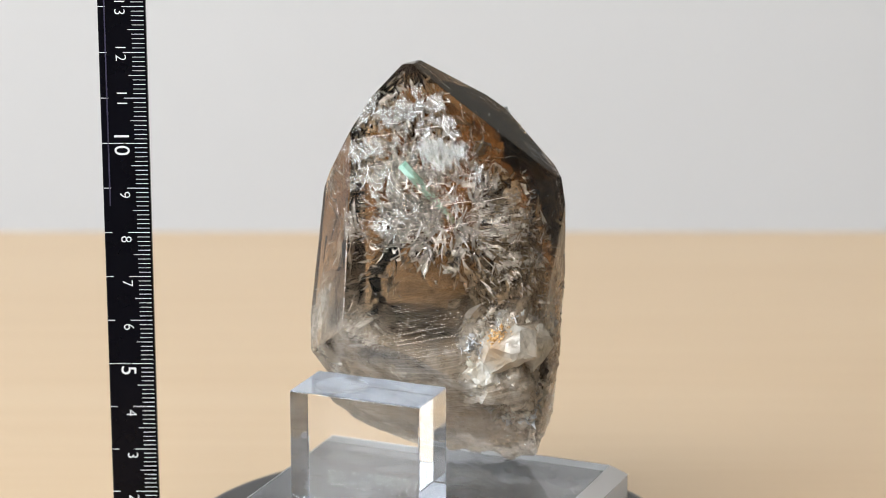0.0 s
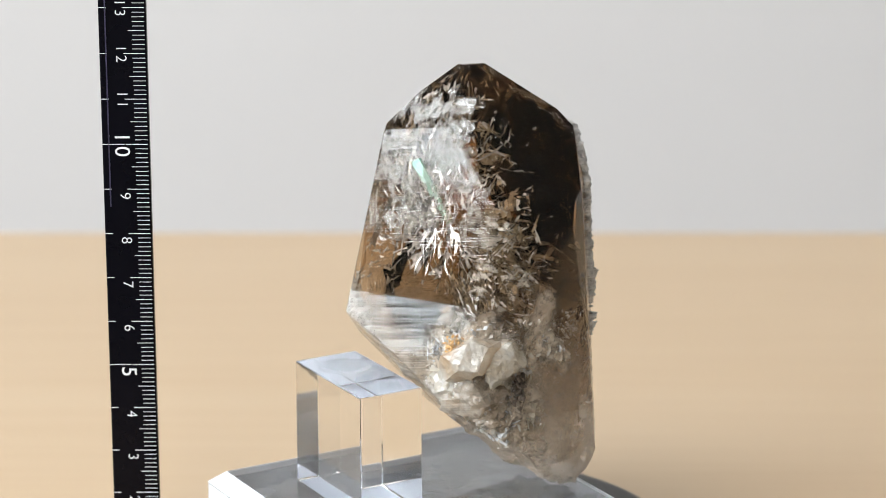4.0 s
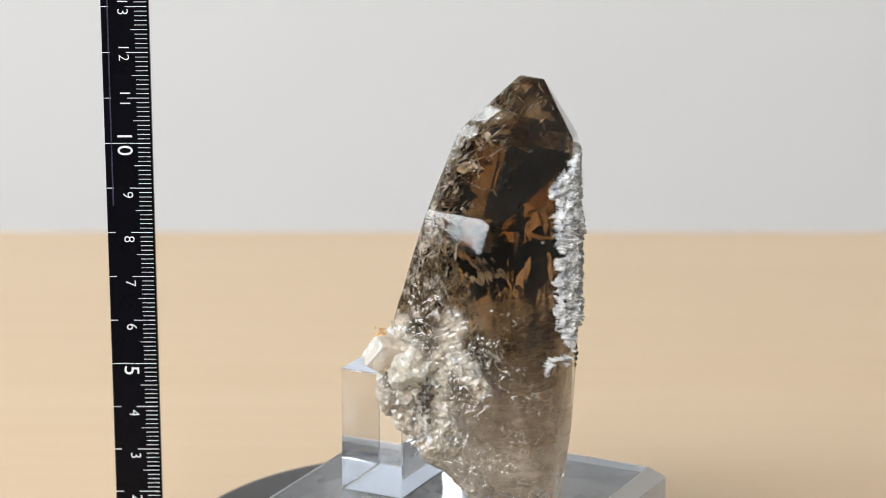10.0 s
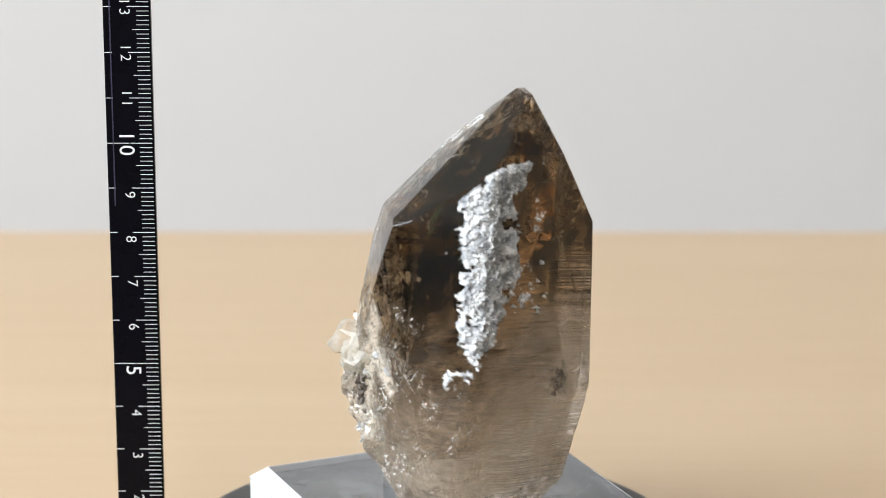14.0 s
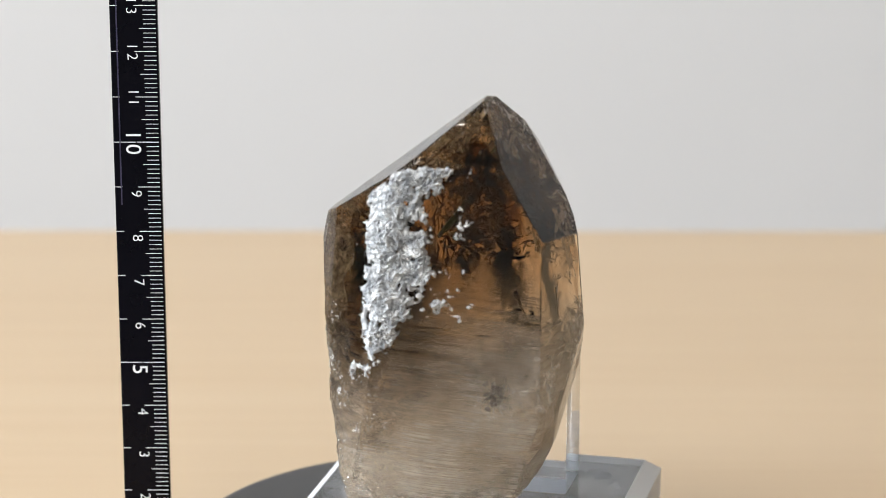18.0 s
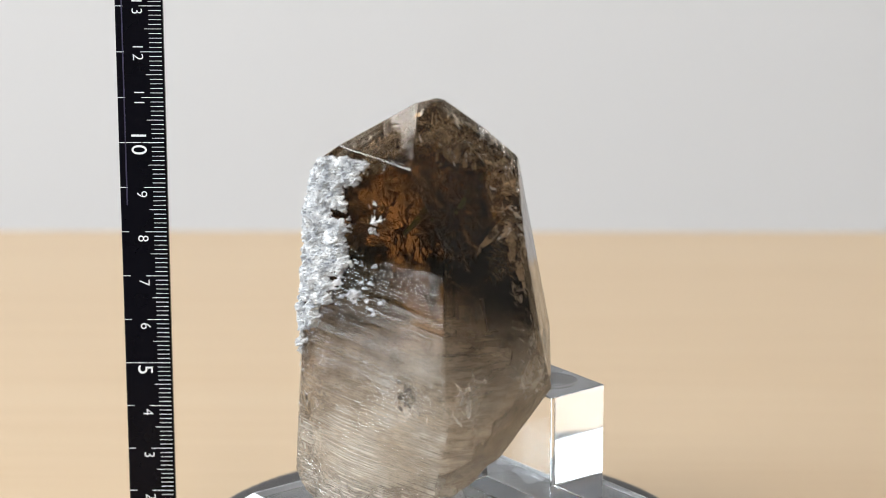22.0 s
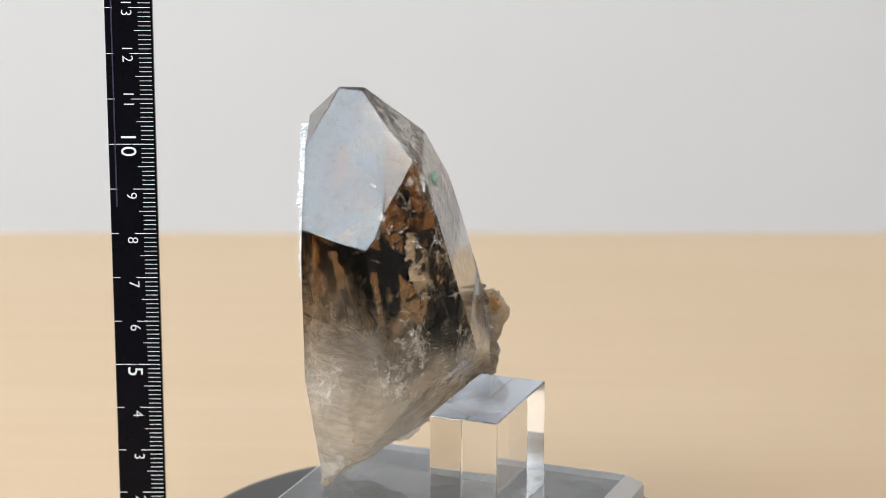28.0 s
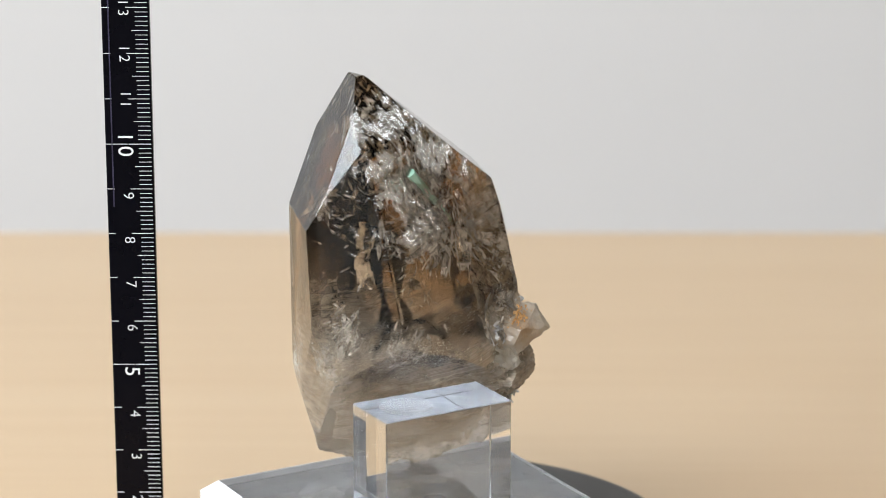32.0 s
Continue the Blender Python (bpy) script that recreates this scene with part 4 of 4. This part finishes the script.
def rod(a, b, ra, rb, sides=6):
    bm = bmesh.new()
    a, b = Vector(a), Vector(b)
    w = (b - a).normalized()
    u = w.orthogonal().normalized()
    v = w.cross(u)
    ends = []
    for p, r in ((a, ra), (a + (b - a) * 0.5, (ra + rb) / 2), (b, rb)):
        ends.append([bm.verts.new((p + (u * math.cos(2 * math.pi * k / sides) + v * math.sin(2 * math.pi * k / sides)) * r * dice.uniform(0.85, 1.1)) * CM) for k in range(sides)])
    for p, q in zip(ends, ends[1:]):
        for k in range(sides):
            bm.faces.new((p[k], p[(k + 1) % sides], q[(k + 1) % sides], q[k]))
    bm.faces.new(ends[0][::-1])
    bm.faces.new(ends[-1])
    return bm


part("green_needle", rod((-0.74, 0.24, 9.72), (0.38, 0.20, 8.45), 0.14, 0.055), GREEN, crystal, "pale green needle inside the quartz")


def side_crystal(place, turn, size, cuts, material, label, wear=0.03):
    """A small blocky crystal on the flank: a slab with cut corners, chipped and worn."""
    bm = slab(-size[0], size[0], -size[1], size[1], -size[2], size[2])
    for az, tilt, d in cuts:
        n = facet_normal(az, tilt)
        cut = bmesh.ops.bisect_plane(bm, geom=bm.verts[:] + bm.edges[:] + bm.faces[:], dist=1e-6, plane_co=n * d, plane_no=n, clear_outer=True)
        edges = [e for e in cut["geom_cut"] if isinstance(e, bmesh.types.BMEdge)]
        if edges:
            bmesh.ops.edgeloop_fill(bm, edges=edges)
    bmesh.ops.triangulate(bm, faces=bm.faces[:])
    for limit in (0.3, 0.15, 0.08):
        bmesh.ops.subdivide_edges(bm, edges=[e for e in bm.edges if e.calc_length() > limit], cuts=1)
        bmesh.ops.triangulate(bm, faces=bm.faces[:])
    bm.normal_update()
    m = Euler([radians(a) for a in turn]).to_matrix()
    new_places = []
    for v in bm.verts:
        p = Vector(place) + m @ v.co
        new_places.append((p - (m @ v.normal) * wear * (1.2 * noise.noise(p * 2.3) + noise.noise(p * 6) + 0.5 * noise.noise(p * 13))) * CM)
    for v, p in zip(bm.verts, new_places):
        v.co = p
    return part("side_crystal", bm, material, crystal, label)


CORNERS = [(-60, 25, 0.40), (-125, 10, 0.42), (-90, 50, 0.40), (10, 40, 0.42), (-160, 45, 0.46), (-30, -35, 0.44), (-110, -40, 0.42)]
side_crystal((1.58, -0.98, 6.02), (10, -30, 12), (0.66, 0.55, 0.36), [(-55, 22, 0.50), (-125, 12, 0.48), (12, 42, 0.50), (-20, -35, 0.52), (-110, -42, 0.42), (-90, 48, 0.44), (180, 40, 0.56)], RUSTY_MILKY, "small milky white crystal with a rusty rim", 0.035)
side_crystal((1.50, -0.62, 5.15), (-15, 10, 30), (0.66, 0.60, 0.50), [(a, b, d * 1.35) for a, b, d in CORNERS], QUARTZ, "broken smoky crystal stub", 0.06)
side_crystal((2.05, -0.42, 5.95), (20, -15, 50), (0.46, 0.44, 0.34), [(a + 40, b, d * 0.95) for a, b, d in CORNERS], MILKY, "broken whitish crystal stub", 0.06)
side_crystal((1.02, -0.78, 5.35), (-25, 20, -20), (0.40, 0.40, 0.28), CORNERS, MILKY, "broken whitish crystal stub", 0.06)


def matrix_crumbs():
    """Whitish broken quartz over the rough flank."""
    heap, bright = Heap(), Heap()
    for _ in range(7000):
        az, z = radians(dice.uniform(-78, 12)), dice.uniform(2.6, 6.7)
        core = AXIS + Vector((0, 0, z))
        if depth_inside(core) < 0.3:
            continue
        p = on_surface(core, Vector((math.cos(az), math.sin(az), 0)))
        if crushed(p) < 0.35:
            continue
        pick = bright if noise.noise(p * 2.1 + Vector((0, 4, 0))) > 0.0 else heap
        pick.add(p - (p - core).normalized() * dice.uniform(0.05, 0.20), dice.choice((0.03, 0.04, 0.05, 0.07, 0.12)) * dice.uniform(0.7, 1.2), (dice.uniform(0.9, 1.9), dice.uniform(0.6, 1.0), 0.12))
    heap.part("matrix_crumb", MILKY, "whitish broken quartz on the flank")
    bright.part("white_crumb", CRUST, "white broken grains on the flank")


matrix_crumbs()


def frost():
    """Short frosty dashes low on the front, where the clear quartz turns milky."""
    heap = Heap()
    for _ in range(900):
        az, z = radians(dice.uniform(-185, -45)), dice.gauss(6.2, 0.4)
        core = AXIS + Vector((0, 0, z))
        p = on_surface(core, Vector((math.cos(az), math.sin(az), 0)))
        if not 5.0 < z < 7.4 or brokenness(p) > 0.4 or noise.noise(p * 1.5) + 0.4 * noise.noise(p * 4) < 0.02:
            continue
        n = (p - core).normalized()
        along = Vector((-n.y, n.x, dice.gauss(-0.1, 0.25))).normalized()
        heap.chip(p - n * dice.uniform(0.0, 0.02), along, n, dice.uniform(0.01, 0.055), dice.uniform(0.003, 0.009))
    for spot in ((-2.5, 0.6, 6.45), (-2.6, 1.1, 5.6), (-1.7, 2.7, 5.3), (-0.9, -0.3, 6.0), (1.2, -0.8, 6.6)):
        for _ in range(110):
            q = Vector(spot) + Vector([dice.gauss(0, 0.16) for _ in range(3)])
            way = (q - AXIS - Vector((0, 0, q.z))).normalized()
            p = on_surface(AXIS + Vector((0, 0, q.z)), way)
            heap.chip(p, Vector([dice.gauss(0, 1) for _ in range(3)]).normalized(), way, dice.uniform(0.008, 0.04), dice.uniform(0.004, 0.01))
    heap.part("frost_dash", MILKY, "frosty white dashes low on the crystal")


frost()


def glints():
    """Small silver chips that stand in for glints on the etched flank, each at its own angle."""
    heap = Heap()
    for _ in range(5200):
        az, z = radians(dice.uniform(-72, 75)), dice.uniform(2.6, 8.2)
        core = AXIS + Vector((0, 0, z))
        if depth_inside(core) < 0.3:
            continue
        way = Vector((math.cos(az), math.sin(az), 0))
        p = on_surface(core, way)
        if etching(p) < dice.uniform(0.3, 1.2) or crushed(p) > 0.7:
            continue
        out = (way + Vector([dice.gauss(0, 0.45) for _ in range(3)])).normalized()
        along = out.cross(Vector([dice.gauss(0, 1) for _ in range(3)])).normalized()
        heap.chip(p - way * dice.uniform(0.0, 0.16), along, out, dice.uniform(0.02, 0.09), dice.uniform(0.006, 0.022))
    heap.part("glint_chip", FRACTURE, "silver chips in place of glints on the etched flank")


glints()


def smoky_zone(gap, z0, z1, wob, material, label, name="smoky_zone"):
    """A stained core: the crystal's own form, shrunk and uneven."""
    bm = faceted_solid([(az, tilt, d - gap) for az, tilt, d in FACETS], z0, z1, 6)
    bmesh.ops.triangulate(bm, faces=bm.faces[:])
    for limit in (1.4, 0.7, 0.35):
        bmesh.ops.subdivide_edges(bm, edges=[e for e in bm.edges if e.calc_length() > limit], cuts=1)
        bmesh.ops.triangulate(bm, faces=bm.faces[:])
    bm.normal_update()
    for v in bm.verts:
        v.co.y += 0.2 * step(0.9, -0.4, v.co.y) * step(7.0, 8.2, v.co.z)
    spots = [(v.co - v.normal * wob * max(0, 0.35 + noise.noise(v.co * 0.9) + 0.5 * noise.noise(v.co * 2.3))) * CM for v in bm.verts]
    for v, p in zip(bm.verts, spots):
        v.co = p
    part(name, bm, material, crystal, label, smooth=True)


smoky_zone(0.13, 4.3, 12, 0.16, SMOKE, "brown stained core")
smoky_zone(0.60, 5.4, 12, 0.9, AMBER, "darker amber core")
smoky_zone(0.35, 2.35, 8.6, 0.5, CLOUD, "milky cloud low in the quartz", "milky_zone")
smoky_zone(0.95, 2.5, 8.2, 0.6, CLOUD, "milky cloud low in the quartz", "milky_zone")


def stain(name, place, spread, count, size, material, label):
    heap = Heap()
    for _ in range(count):
        heap.add(Vector(place) + Vector([dice.gauss(0, s) for s in spread]), size * dice.uniform(0.6, 1.3), (1, 1, 0.4))
    heap.part(name, material, label, "")


stain("rust_rim", (1.33, -1.16, 6.22), (0.12, 0.06, 0.13), 170, 0.032, RUSTY, "rusty orange rim")
# shade of a hollow, laid on as a heap of dark chips
stain("hollow_shade", (2.29, -0.13, 5.25), (0.05, 0.09, 0.17), 60, 0.07, DARK, "dark chips for the shade of a hollow in the broken flank")
stain("dark_speck", (-0.55, 2.88, 5.5), (0.10, 0.03, 0.11), 30, 0.075, DARK, "small dark flaw")
part("dark_blade", rod((-0.95, 2.75, 7.75), (-1.2, 2.65, 7.15), 0.05, 0.012, 4), DARK, crystal, "thin dark blade inside the quartz")
part("dark_blade", rod((-1.75, 2.05, 7.6), (-1.85, 1.95, 6.9), 0.05, 0.012, 4), DARK, crystal, "thin dark blade inside the quartz")


def motions():
    rows = [(t, pose(0, 0, 0, 0, 0, a)) for t, a in TURN]
    for ob in (acrylic_base, acrylic_block, crystal):
        walk(ob, rows)
    walk(turntable_plate, [(t, pose(-0.002, 0, 0, 0, 0, a)) for t, a in TURN])


motions()
